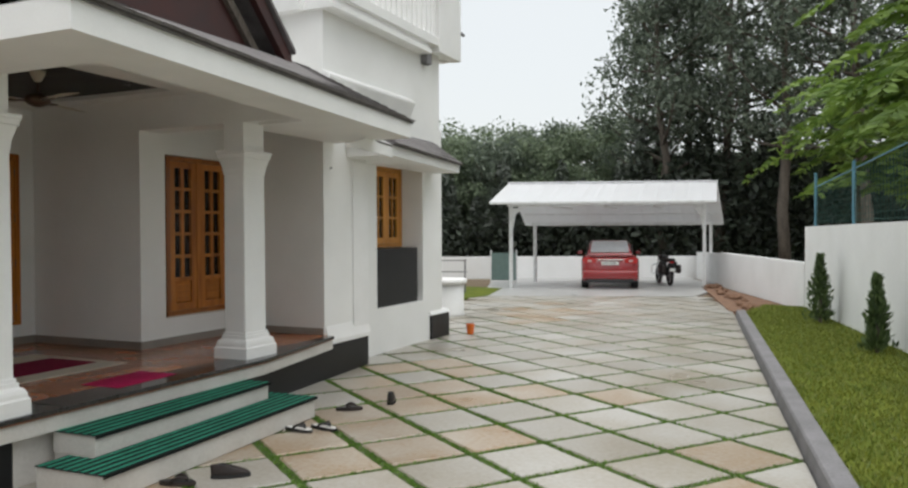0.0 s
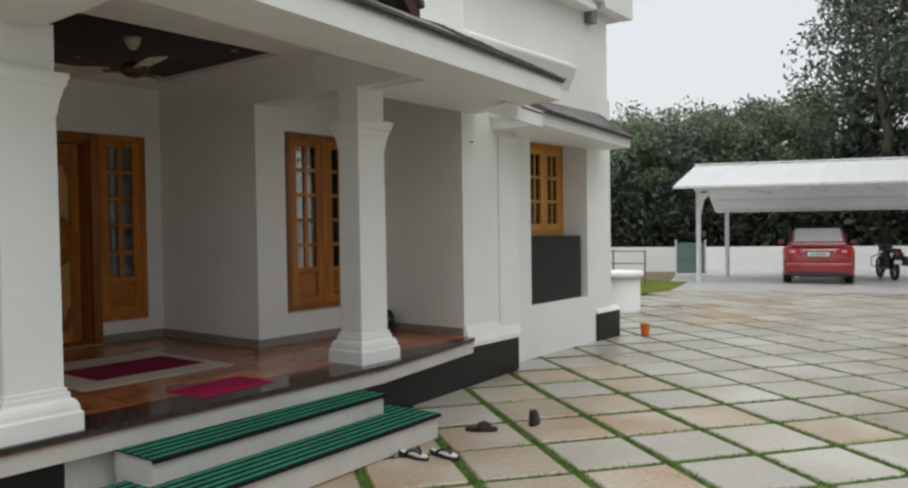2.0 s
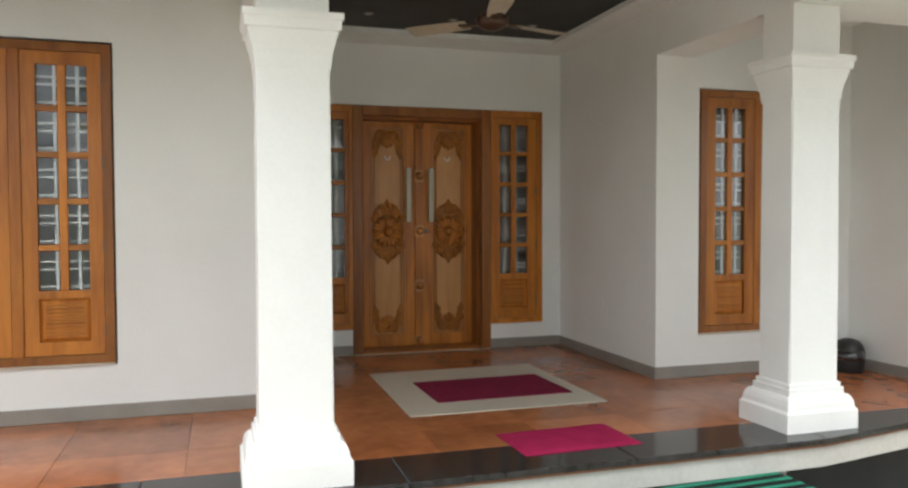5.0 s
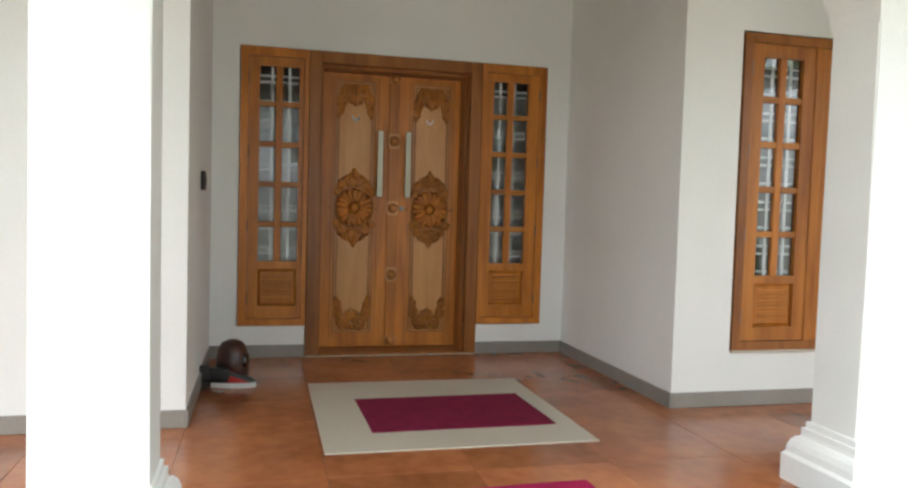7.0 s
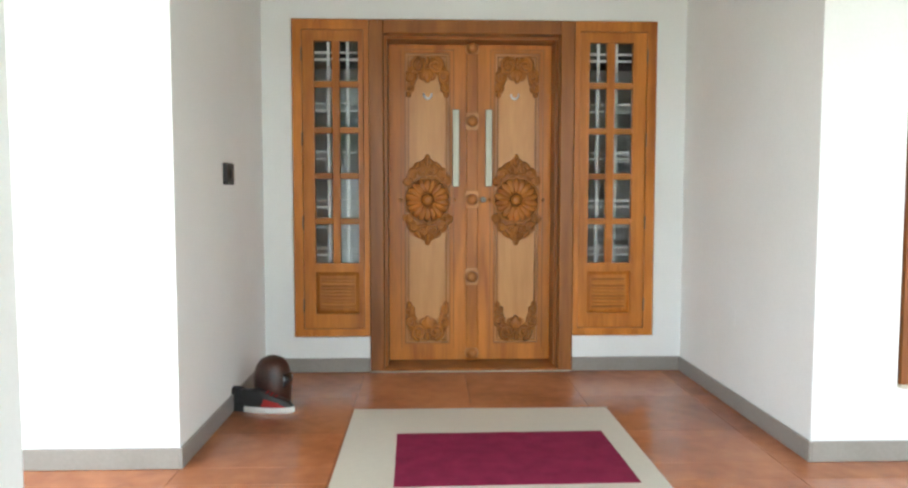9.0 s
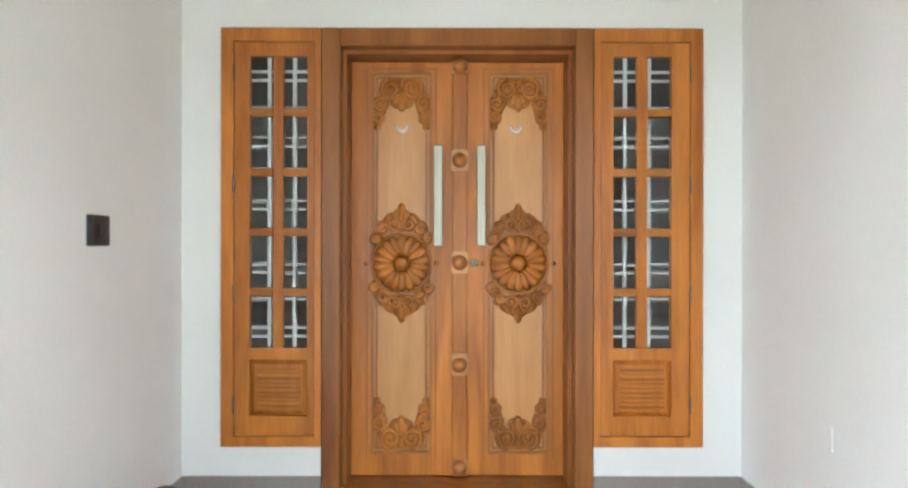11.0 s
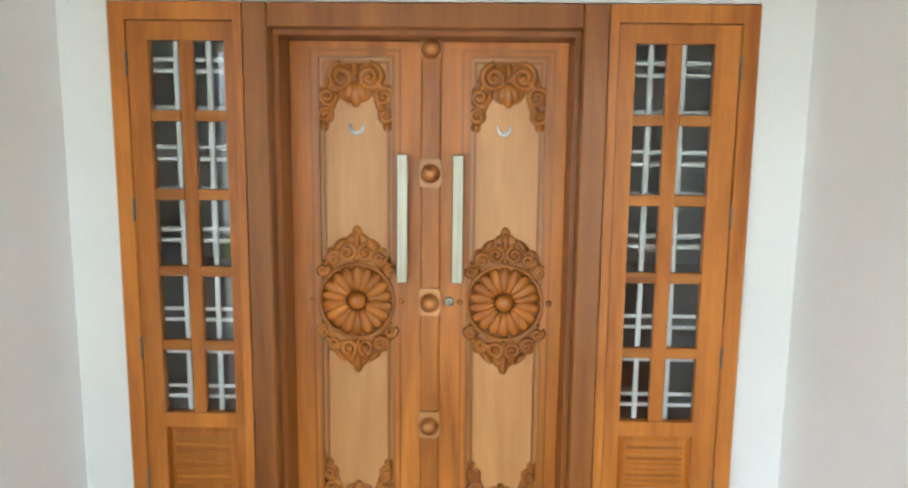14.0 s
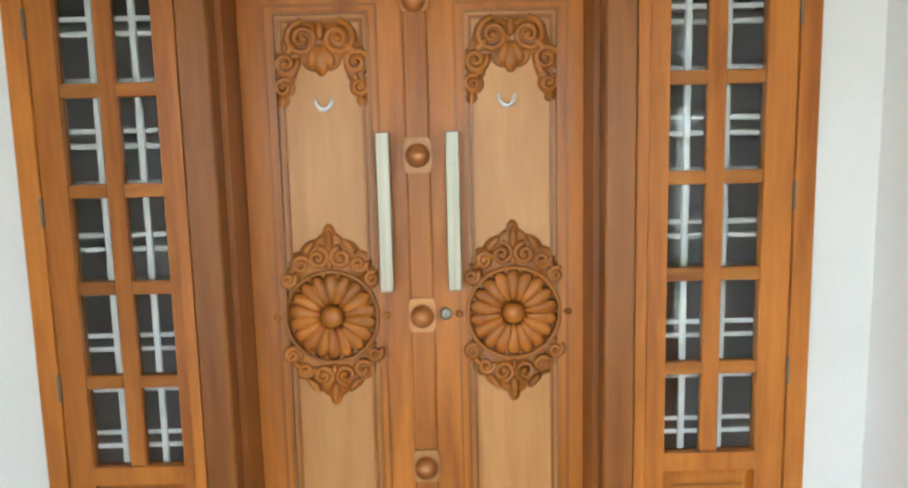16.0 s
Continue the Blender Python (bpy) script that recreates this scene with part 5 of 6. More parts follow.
def net_fence():
    ob = thing("net_fence", (2.0, 14.0, 1.8), 0, "green net fence on blue pipe posts above the wall", "fence")
    a, b = Vector((5.62, -5.0)), Vector((1.08, 18.2))
    def at(f, z):
        p = a.lerp(b, f)
        return (p.x + 0.1, p.y, z)
    for f in (0.08, 0.24, 0.40, 0.56, 0.72, 0.87, 0.99):
        part("post", tube(bmesh.new(), [at(f, 1.75), at(f, 2.92 if f > 0.7 else 3.0)], 0.03, 8), M_BLUE, ob)
    part("top_wire", tube(bmesh.new(), [at(0.0, 2.98), at(0.72, 2.98), at(0.99, 2.62)], 0.014, 6), M_BLUE, ob)
    bm = bmesh.new()
    # the net: crossing strands
    n = 150
    for i in range(n):
        f = i / n
        p, q = at(f, 1.86), at(f + 1 / n * 0.5, 2.9 - 0.3 * max(0, f - 0.72) / 0.27)
        tube(bm, [p, q], 0.006, 3, False)
    for k in range(9):
        z = 1.9 + k * 0.115
        tube(bm, [at(0.0, z), at(0.72, z), at(0.99, z - 0.03 * k)], 0.006, 3, False)
    part("net", bm, M_NET, ob, "green knotted net")


net_fence()


def well():
    ob = thing("well", (-5.82, 14.75, 0), 0, "round white plastered well with a thick rim", "well", local=True)
    part("drum", lathe(bmesh.new(), [(0.42, 0.0), (0.40, 0.05), (0.40, 0.66), (0.34, 0.66), (0.34, 0.1), (0.05, 0.1)], n=28), M_BOUND, ob, "", True)
    part("rim", lathe(bmesh.new(), [(0.34, 0.655), (0.455, 0.66), (0.47, 0.70), (0.455, 0.76), (0.36, 0.765), (0.335, 0.70)], n=28), M_TRIM, ob, "", True)


well()


def railing_gate():
    ob = thing("yard_gate", (-8.45, 25.28, 0), 21, "grey-green sheet metal gate in the back wall", "gate", local=True)
    part("sheet", box(-0.42, 0.42, -0.015, 0.015, 0.05, 1.0, 0.004), M_GATE, ob)
    for x in (-0.44, 0.44):
        part("post", tube(bmesh.new(), [(x, 0, 0), (x, 0, 1.1)], 0.025, 8), M_STEEL, ob)
    for z in (0.1, 0.52, 0.95):
        part("rail", box(-0.43, 0.43, -0.03, -0.016, z - 0.02, z + 0.02, 0.003), M_GATE, ob)


railing_gate()


def yard_railing():
    ob = thing("yard_railing", (-8.5, 20.0, 0), 21, "thin grey pipe railing in the side yard", "railing", local=True)
    for x in (-1.6, -0.8, 0.0, 0.8):
        part("post", tube(bmesh.new(), [(x, 0, -0.05), (x, 0, 0.95)], 0.022, 8), M_KERB, ob)
    for z in (0.3, 0.6, 0.92):
        part("rail", tube(bmesh.new(), [(-1.7, 0, z), (0.85, 0, z)], 0.016, 6), M_KERB, ob)


yard_railing()

# soil and stones at the foot of the low wall
rnd = random.Random(11)
stone_me = []
for i in range(4):
    bm = bmesh.new()
    bmesh.ops.create_icosphere(bm, subdivisions=2, radius=0.5)
    for v in bm.verts:
        v.co *= 0.8 + 0.45 * noise.noise(v.co * 2.1 + Vector((i * 7, 0, 0)))
        v.co.z *= 0.65
    stone_me.append(finish("stone", bm, M_ROCK))
for i in range(26):
    f = rnd.random()
    p = Vector((0.05, 17.4)).lerp(Vector((-1.55, 24.5)), f)
    s = 0.14 + 0.24 * rnd.random()
    st = new("stone", stone_me[i % 4])
    st.matrix_world = pose(p.x - 0.05 + 0.3 * rnd.random(), p.y, s * 0.16, 0, 0, rnd.random() * 360) @ Matrix.Diagonal((s, s, s, 1))
    tagged(st, "rough brown laterite stone at the wall foot", "stone", "stones along the low wall")
bm = bmesh.new()
prism(bm, [(0.3, 17.0), (1.0, 18.2), (-1.40, 25.3), (-1.85, 25.0), (-0.45, 17.6)], "z", -0.1, 0.02)
solo("soil_strip", bm, M_ROCK, "strip of red-brown soil along the low wall", "soil", kind="structure")


# ---- carport, car, motorbike ----
CP = (-7.2, 22.6, 0.0)
CT = 20.4
LEN, DEEP = 5.85, 5.4


def carport():
    ob = thing("carport", CP, CT, "white steel carport with a sheet metal roof", "carport", local=True)
    for i, (x, y) in enumerate(((0, 0), (LEN, 0), (0, 2.45), (LEN, 2.45))):
        part("post", box(x - 0.05, x + 0.05, y - 0.05, y + 0.05, -0.02, 1.96 if y else 2.52, 0.008), M_STEEL, ob)
        if y == 0:
            s = 1 if x == 0 else -1
            bm = bmesh.new()
            prism(bm, [(x + s * 0.05, 1.75), (x + s * 0.05, 2.45), (x + s * 0.35, 2.45), (x + s * 0.14, 2.25)], "y", -0.03, 0.03)
            part("knee_brace", bm, M_STEEL, ob)
    for y, z in ((0.0, 2.50), (2.45, 1.93)):
        part("tie_beam", box(-0.1, LEN + 0.1, y - 0.04, y + 0.04, z, z + 0.10, 0.005), M_STEEL, ob)
    # ridge runs along the front; front and back slopes with ribs
    ridge_y, ridge_z = 1.2, 3.30
    for y0, z0, nm in ((-0.75, 2.62, "front_slope"), (2.60, 1.95, "back_slope")):
        bm = bmesh.new()
        n = 60
        lo, hi, lo2, hi2 = [], [], [], []
        xa0, xb0, xa1, xb1 = -0.38, LEN + 0.42, -0.45, LEN + 0.30
        for i in range(n + 1):
            f = i / n
            r = 0.018 if i % 4 in (0,) else 0.0
            lo.append((xa0 + (xb0 - xa0) * f, y0, z0 + r))
            hi.append((xa1 + (xb1 - xa1) * f, ridge_y, ridge_z + r))
        rows = [[bm.verts.new(p) for p in lo], [bm.verts.new(p) for p in hi], [bm.verts.new((p[0], p[1], p[2] - 0.025)) for p in hi], [bm.verts.new((p[0], p[1], p[2] - 0.025)) for p in lo]]
        for a, b in zip(rows, rows[1:] + rows[:1]):
            for k in range(n):
                bm.faces.new((a[k], a[k + 1], b[k + 1], b[k]))
        part(nm, bm, M_SHEET, ob, "ribbed white roof sheets")
    part("ridge_cap", box(-0.47, LEN + 0.32, ridge_y - 0.12, ridge_y + 0.12, ridge_z - 0.005, ridge_z + 0.03, 0.01), M_SHEET, ob)
    part("front_gutter", box(-0.38, LEN + 0.42, -0.82, -0.72, 2.55, 2.63, 0.01), M_STEEL, ob)
    for x in (LEN * 0.25, LEN * 0.5, LEN * 0.75):
        part("rafter", box(x - 0.03, x + 0.03, -0.7, 1.6, 2.44, 2.50, 0.004), M_STEEL, ob)
    for y, z in ((0.1, 2.86), (1.75, 2.70), (2.18, 2.28)):
        part("purlin", box(-0.3, LEN + 0.35, y - 0.02, y + 0.02, z, z + 0.04, 0.004), M_STEEL, ob)

    # its sides run askew to its front
    for ch in ob.children:
        for v in ch.data.vertices:
            v.co.x += 0.34 * v.co.y


carport()


def section(y, half, z0, z1, r=0.16, n=5, tumble=0.0):
    """A rounded cross-section of a car body across x, at y."""
    pts = []
    for cx, cz, a0 in ((half - r, z1 - r, 0), (-(half - r), z1 - r, 90), (-(half - r * 0.6), z0 + r * 0.6, 180), (half - r * 0.6, z0 + r * 0.6, 270)):
        rr = r if a0 < 180 else r * 0.6
        for k in range(n):
            a = radians(a0 + 90 * k / (n - 1))
            x = cx + rr * math.cos(a)
            z = cz + rr * math.sin(a)
            x *= 1 - tumble * (z - z0) / max(0.01, z1 - z0)
            pts.append((x, y, z))
    return pts


def car():
    ob = thing("car", (-4.22, 22.98, 0.0), 13.5, "red four-door saloon car parked under the carport", "car", local=True)
    bm = bmesh.new()
    loft(bm, [section(0.0, 0.70, 0.36, 0.78), section(0.06, 0.80, 0.26, 0.92), section(0.25, 0.845, 0.22, 1.00), section(0.75, 0.85, 0.20, 1.02), section(1.6, 0.855, 0.20, 0.98), section(2.8, 0.855, 0.20, 0.96), section(3.6, 0.84, 0.2, 0.86), section(4.2, 0.78, 0.24, 0.74), section(4.35, 0.66, 0.3, 0.62)])
    part("body", bm, M_CARRED, ob, "", True)
    bm = bmesh.new()
    loft(bm, [section(0.42, 0.66, 0.95, 1.04, 0.04), section(0.62, 0.68, 0.95, 1.18, 0.08, 5, 0.06), section(1.05, 0.70, 0.95, 1.42, 0.10, 5, 0.14), section(1.7, 0.70, 0.95, 1.46, 0.10, 5, 0.16), section(2.3, 0.70, 0.93, 1.40, 0.10, 5, 0.14), section(3.0, 0.69, 0.90, 1.02, 0.05)])
    part("cabin", bm, M_CARRED, ob, "", True)
    # rear window lies on the slope between boot and roof; its pale colour paints reflected sky
    bm = bmesh.new()
    loft(bm, [[(-0.58, 0.455, 1.10), (0.58, 0.455, 1.10), (0.58, 0.49, 1.08), (-0.58, 0.49, 1.08)], [(-0.52, 0.955, 1.425), (0.52, 0.955, 1.425), (0.52, 0.99, 1.40), (-0.52, 0.99, 1.40)]])
    part("rear_window", bm, M_SKYGLASS, ob, "rear window with the sky's reflection painted pale")
    part("boot_lip", box(-0.62, 0.62, 0.055, 0.20, 1.0, 1.03, 0.012, 2), M_CARRED, ob)
    part("rear_bumper", box(-0.80, 0.80, -0.06, 0.16, 0.30, 0.56, 0.05, 3), M_CARRED, ob, "", True)
    part("lower_bumper", box(-0.70, 0.70, -0.045, 0.10, 0.20, 0.31, 0.03, 2), M_DARKP, ob, "black lower bumper")
    for sgn in (1, -1):
        bm = bmesh.new()
        prism(bm, [(sgn * 0.40, 0.80), (sgn * 0.78, 0.76), (sgn * 0.80, 0.90), (sgn * 0.70, 0.945), (sgn * 0.42, 0.90)], "y", -0.012, 0.12)
        lamp = part("tail_lamp", bm, M_TAIL, ob, "red tail lamp")
        part("indicator", box(sgn * 0.60 - 0.06, sgn * 0.60 + 0.06, -0.018, -0.010, 0.83, 0.87, 0.003), M_LAMPW, lamp, "clear reversing lens")
        part("wing_mirror", box(sgn * 0.93 - 0.09, sgn * 0.93 + 0.09, 2.45, 2.55, 0.98, 1.10, 0.02, 2), M_CARRED, ob)
        for y in (0.78, 3.42):
            wh = part("wheel", lathe(bmesh.new(), [(0.10, -0.10), (0.29, -0.10), (0.315, -0.07), (0.315, 0.07), (0.29, 0.10), (0.10, 0.10)], (sgn * 0.75, y, 0.31), 24, "x"), M_RUBBER, ob, "", True)
            part("rim", lathe(bmesh.new(), [(0.03, -0.108), (0.19, -0.106), (0.20, -0.09), (0.20, 0.09), (0.19, 0.106), (0.03, 0.108)], (sgn * 0.75, y, 0.31), 18, "x"), M_CHROME, wh)
        part("side_window", boxes((min(sgn * 0.672, sgn * 0.70), max(sgn * 0.672, sgn * 0.70), 1.1, 2.3, 1.02, 1.30)), M_CARGLASS, ob)
    pl = part("number_plate", box(-0.25, 0.25, -0.030, -0.012, 0.73, 0.83, 0.004), M_PLATE, ob, "white number plate")
    for i in range(7):
        part("plate_mark", box(-0.20 + i * 0.058, -0.165 + i * 0.058, -0.033, -0.0305, 0.755, 0.805), M_DARKP, pl)
    part("boot_trim", box(-0.36, 0.36, -0.022, 0.06, 0.86, 0.895, 0.006), M_CHROME, ob)
    part("exhaust", tube(bmesh.new(), [(-0.5, -0.04, 0.22), (-0.5, 0.2, 0.22)], 0.025, 10), M_CHROME, ob)


car()


def motorbike():
    c, s = math.cos(radians(CT)), math.sin(radians(CT))
    lx, ly = 5.02, 0.95
    ob = thing("motorbike", (CP[0] + lx * c - ly * s, CP[1] + lx * s + ly * c, 0.0), CT + 4, "dark motorbike on its side stand in the carport", "motorbike", local=True)
    for y, nm in ((0.0, "rear_wheel"), (1.28, "front_wheel")):
        bm = bmesh.new()
        pts = [(0, y + 0.26 * math.cos(a), 0.30 + 0.26 * math.sin(a)) for a in [2 * math.pi * k / 24 for k in range(25)]]
        tube(bm, pts, 0.05, 8, False)
        w = part(nm, bm, M_RUBBER, ob, "", True)
        bm = bmesh.new()
        lathe(bm, [(0.05, -0.06), (0.05, 0.06)], (0, y, 0.30), 10, "x")
        for k in range(5):
            a = 2 * math.pi * k / 5
            tube(bm, [(0, y, 0.30), (0, y + 0.23 * math.cos(a), 0.30 + 0.23 * math.sin(a))], 0.014, 6)
        part("hub_and_spokes", bm, M_KERB, w)
    for sx in (1, -1):
        part("side_panel", box(sx * 0.17 - 0.05, sx * 0.17 + 0.05, -0.05, 0.50, 0.48, 0.76, 0.03, 2), M_DARKP, ob)
        part("pannier", box(sx * 0.24 - 0.07, sx * 0.24 + 0.07, -0.18, 0.12, 0.40, 0.66, 0.03, 2), M_LEATHER, ob, "black saddle bag")
        part("leg_guard", tube(bmesh.new(), [(sx * 0.10, 0.86, 0.70), (sx * 0.34, 0.88, 0.60), (sx * 0.34, 0.86, 0.36), (sx * 0.10, 0.82, 0.30)], 0.016, 6), M_CHROME, ob)
    part("seat", box(-0.14, 0.14, -0.14, 0.55, 0.74, 0.86, 0.03, 2), M_LEATHER, ob, "", True)
    part("tank", box(-0.13, 0.13, 0.55, 0.98, 0.76, 0.96, 0.06, 3), M_DARKP, ob, "", True)
    part("engine", box(-0.15, 0.15, 0.42, 0.80, 0.28, 0.62, 0.04, 2), M_KERB, ob, "grey engine block")
    part("frame", tube(bmesh.new(), [(0, 0.0, 0.32), (0, 0.35, 0.52), (0, 0.5, 0.72), (0, 1.0, 0.90)], 0.03, 8), M_DARKP, ob)
    for sx in (0.07, -0.07):
        part("fork", tube(bmesh.new(), [(sx, 1.28, 0.30), (sx, 1.02, 0.98)], 0.022, 8), M_CHROME, ob)
        part("rear_damper", tube(bmesh.new(), [(sx * 1.6, 0.02, 0.32), (sx * 1.6, 0.15, 0.70)], 0.025, 8), M_DARKP, ob)
    hb = part("handlebar", tube(bmesh.new(), [(-0.36, 0.86, 1.06), (-0.22, 0.94, 1.08), (0, 1.0, 1.0), (0.22, 0.94, 1.08), (0.36, 0.86, 1.06)], 0.014, 8), M_DARKP, ob)
    for sx in (1, -1):
        part("mirror_stem", tube(bmesh.new(), [(sx * 0.24, 0.93, 1.08), (sx * 0.34, 0.95, 1.24)], 0.007, 6), M_DARKP, hb)
        part("mirror", box(sx * 0.34 - 0.06, sx * 0.34 + 0.06, 0.935, 0.955, 1.21, 1.29, 0.008), M_DARKP, hb)
    part("headlamp", lathe(bmesh.new(), [(0.02, -0.1), (0.09, -0.06), (0.10, 0.0), (0.10, 0.04)], (0, 1.10, 0.92), 14), M_DARKP, ob)
    part("rear_mudguard", box(-0.07, 0.07, -0.28, 0.0, 0.55, 0.72, 0.03, 2), M_DARKP, ob)
    part("tail_lamp", box(-0.06, 0.06, -0.22, -0.12, 0.70, 0.77, 0.01), M_TAIL, ob)
    part("number_plate", box(-0.09, 0.09, -0.30, -0.285, 0.46, 0.56, 0.003), M_PLATE, ob)
    part("side_stand", tube(bmesh.new(), [(-0.08, 0.5, 0.28), (-0.24, 0.42, 0.0)], 0.012, 6), M_KERB, ob)


motorbike()


# ---- trees and plants ----
def quads(name, centres, sizes, dirs, material, parent, aspect=0.45, kind=""):
    """Many leaves: each a folded pair of quads along its own direction."""
    n = len(centres)
    rng = np.random.RandomState(len(name) + n)
    d = dirs / np.linalg.norm(dirs, axis=1, keepdims=True)
    r = rng.normal(size=(n, 3))
    s = np.cross(d, r)
    s /= np.linalg.norm(s, axis=1, keepdims=True)
    up = np.cross(s, d)
    L = sizes[:, None]
    a, b = centres - d * L * 0.5, centres + d * L * 0.5
    m1, m2 = centres + s * L * aspect * 0.5 + up * L * 0.08, centres - s * L * aspect * 0.5 + up * L * 0.08
    v = np.stack([a, m1, b, m2], 1).reshape(-1, 3)
    o = ORIGIN[parent.name]
    v = v - np.array(o)
    me = bpy.data.meshes.new(name)
    me.from_pydata(v.tolist(), [], np.arange(4 * n).reshape(-1, 4).tolist())
    me.materials.append(material)
    ob = new(name, me)
    ob.parent = parent
    ORIGIN[ob.name] = o
    if kind:
        ob["kind"] = kind
    return ob


def tree(name, label, x, y, h, r, base, n, material, seed, leaf=0.2, trunk=0.16, lean=(0, 0), group=""):
    """Trunk with limbs, and a crown of leaf clumps at the limbs' ends with gaps between."""
    rng = np.random.RandomState(seed)
    ob = thing(name, (x, y, -0.05), 0, label, "tree", group, local=True)
    top = Vector((lean[0], lean[1], h * 0.93))
    pts = [Vector((0, 0, 0)).lerp(top, f) + Vector((rng.normal() * 0.12, rng.normal() * 0.12, 0)) * (f > 0) for f in np.linspace(0, 1, 7)]
    part("trunk", tube(bmesh.new(), pts, [trunk * (1.15 - 0.98 * f) for f in np.linspace(0, 1, 7)], 8), M_BARK, ob, "", True)
    clumps = []
    limbs = int(9 + h * 0.9)
    for i in range(limbs):
        f = base + (1 - base) * (i + rng.rand()) / limbs
        p = Vector((0, 0, 0)).lerp(top, min(f, 0.98))
        a = i * 2.4 + rng.rand()
        reach = r * (0.55 + 0.5 * rng.rand()) * (1 - 0.55 * max(0, (f - base) / (1 - base)) ** 2)
        e = p + Vector((math.cos(a) * reach, math.sin(a) * reach, reach * (0.35 + 0.4 * rng.rand())))
        mid = p.lerp(e, 0.5) + Vector((0, 0, -0.1 * reach))
        part("limb", tube(bmesh.new(), [p, mid, e], [trunk * 0.38 * (1.2 - f * 0.6), trunk * 0.24, trunk * 0.08], 6), M_BARK, ob, "", True)
        for t in (0.45, 0.7, 0.88, 1.02):
            q = p.lerp(e, t)
            clumps.append((q.x + rng.normal() * 0.25, q.y + rng.normal() * 0.25, q.z + rng.normal() * 0.25, r * (0.20 + 0.14 * rng.rand())))
    clumps = np.array(clumps)
    pick = rng.randint(len(clumps), size=n)
    c = clumps[pick]
    off = rng.normal(size=(n, 3))
    off /= np.linalg.norm(off, axis=1, keepdims=True)
    off *= (rng.rand(n, 1) ** 0.45) * c[:, 3:4] * np.array([[1.15, 1.15, 0.8]])
    centres = c[:, :3] + off
    dirs = rng.normal(size=(n, 3)) + np.array([[0, 0, -0.35]])
    quads("crown", centres, leaf * (0.6 + 0.8 * rng.rand(n)), dirs, material, ob)
    return ob


def polar(d, yaw):
    return 0.9 - d * math.sin(radians(yaw)), 0.27 + d * math.cos(radians(yaw))


# low wood behind the plot
k = 0
for yaw, d, h, r in ((27, 40, 7.2, 3.0), (25, 38, 6.6, 2.8), (23, 41, 7.0, 3.0), (21, 39, 6.7, 2.8), (19, 42, 7.3, 3.0), (17.2, 38, 6.6, 2.8), (15.5, 41, 7.5, 3.0), (13.8, 38, 6.9, 2.8),
                     (24, 46, 8.0, 3.2), (18, 46, 8.2, 3.2), (12.5, 44, 8.2, 3.2)):
    x, y = polar(d, yaw)
    tree("wood_tree", "dark green broadleaf tree in the wood behind", x, y, h - 0.5, r, 0.18, 7600, M_LEAFM if k % 3 else M_LEAFD, 20 + k, 0.22, 0.15, group="trees of the wood behind")
    k += 1
# tall rubber trees
for yaw, d, h, r in ((10.0, 35, 13.0, 2.8), (8.6, 33, 15.0, 3.1), (7.0, 36, 16.0, 3.3), (5.2, 33, 16.0, 3.3), (3.0, 35, 16.5, 3.4), (0.8, 31, 16.0, 3.4), (-1.6, 34, 16.0, 3.6), (-4.2, 30, 15.0, 3.4), (-7.0, 33, 16.0, 3.6), (-10.5, 30, 15.0, 3.6)):
    x, y = polar(d, yaw)
    tree("rubber_tree", "tall dark-leaved rubber tree with a pale trunk", x, y, h, r, 0.28, 6800, M_LEAFD, 60 + k, 0.22, 0.2, lean=((k % 3 - 1) * 0.7, 0.3), group="tall rubber trees")
    k += 1
# across the front of the plot, seen only in the window panes
for x, y, h in ((16, 2, 9), (18, 7, 10), (15, 12, 9)):
    tree("front_tree", "green broadleaf tree beyond the boundary wall", x, y, h, 3.2, 0.25, 2500, M_LEAFM, 90 + k, 0.4, 0.2, group="trees beyond the wall")
    k += 1

# undergrowth darkened by colour, and an added near-black bank as deep tree shade
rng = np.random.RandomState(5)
ug = thing("undergrowth", (*polar(34, 12), 0), 0, "dense undergrowth behind the boundary wall, shade painted into its leaves", "undergrowth", kind="stuff")
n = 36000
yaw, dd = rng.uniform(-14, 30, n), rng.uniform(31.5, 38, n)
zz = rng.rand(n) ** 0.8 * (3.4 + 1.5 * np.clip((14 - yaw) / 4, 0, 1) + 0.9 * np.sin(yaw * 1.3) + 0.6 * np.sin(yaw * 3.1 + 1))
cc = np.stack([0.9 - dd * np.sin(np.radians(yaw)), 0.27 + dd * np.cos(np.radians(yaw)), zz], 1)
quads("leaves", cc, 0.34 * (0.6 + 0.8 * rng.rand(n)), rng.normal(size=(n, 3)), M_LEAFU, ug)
# added bank: closes off the sky low down and stands for shade
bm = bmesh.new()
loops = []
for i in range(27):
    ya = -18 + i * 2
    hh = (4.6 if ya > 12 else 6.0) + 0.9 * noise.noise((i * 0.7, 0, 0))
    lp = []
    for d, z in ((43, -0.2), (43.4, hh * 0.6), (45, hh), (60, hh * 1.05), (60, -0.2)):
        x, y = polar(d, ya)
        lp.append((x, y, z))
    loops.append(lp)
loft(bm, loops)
solo("backdrop", bm, M_TREESHADE, "added near-black bank standing for the shade behind the trees", "bank", kind="structure")


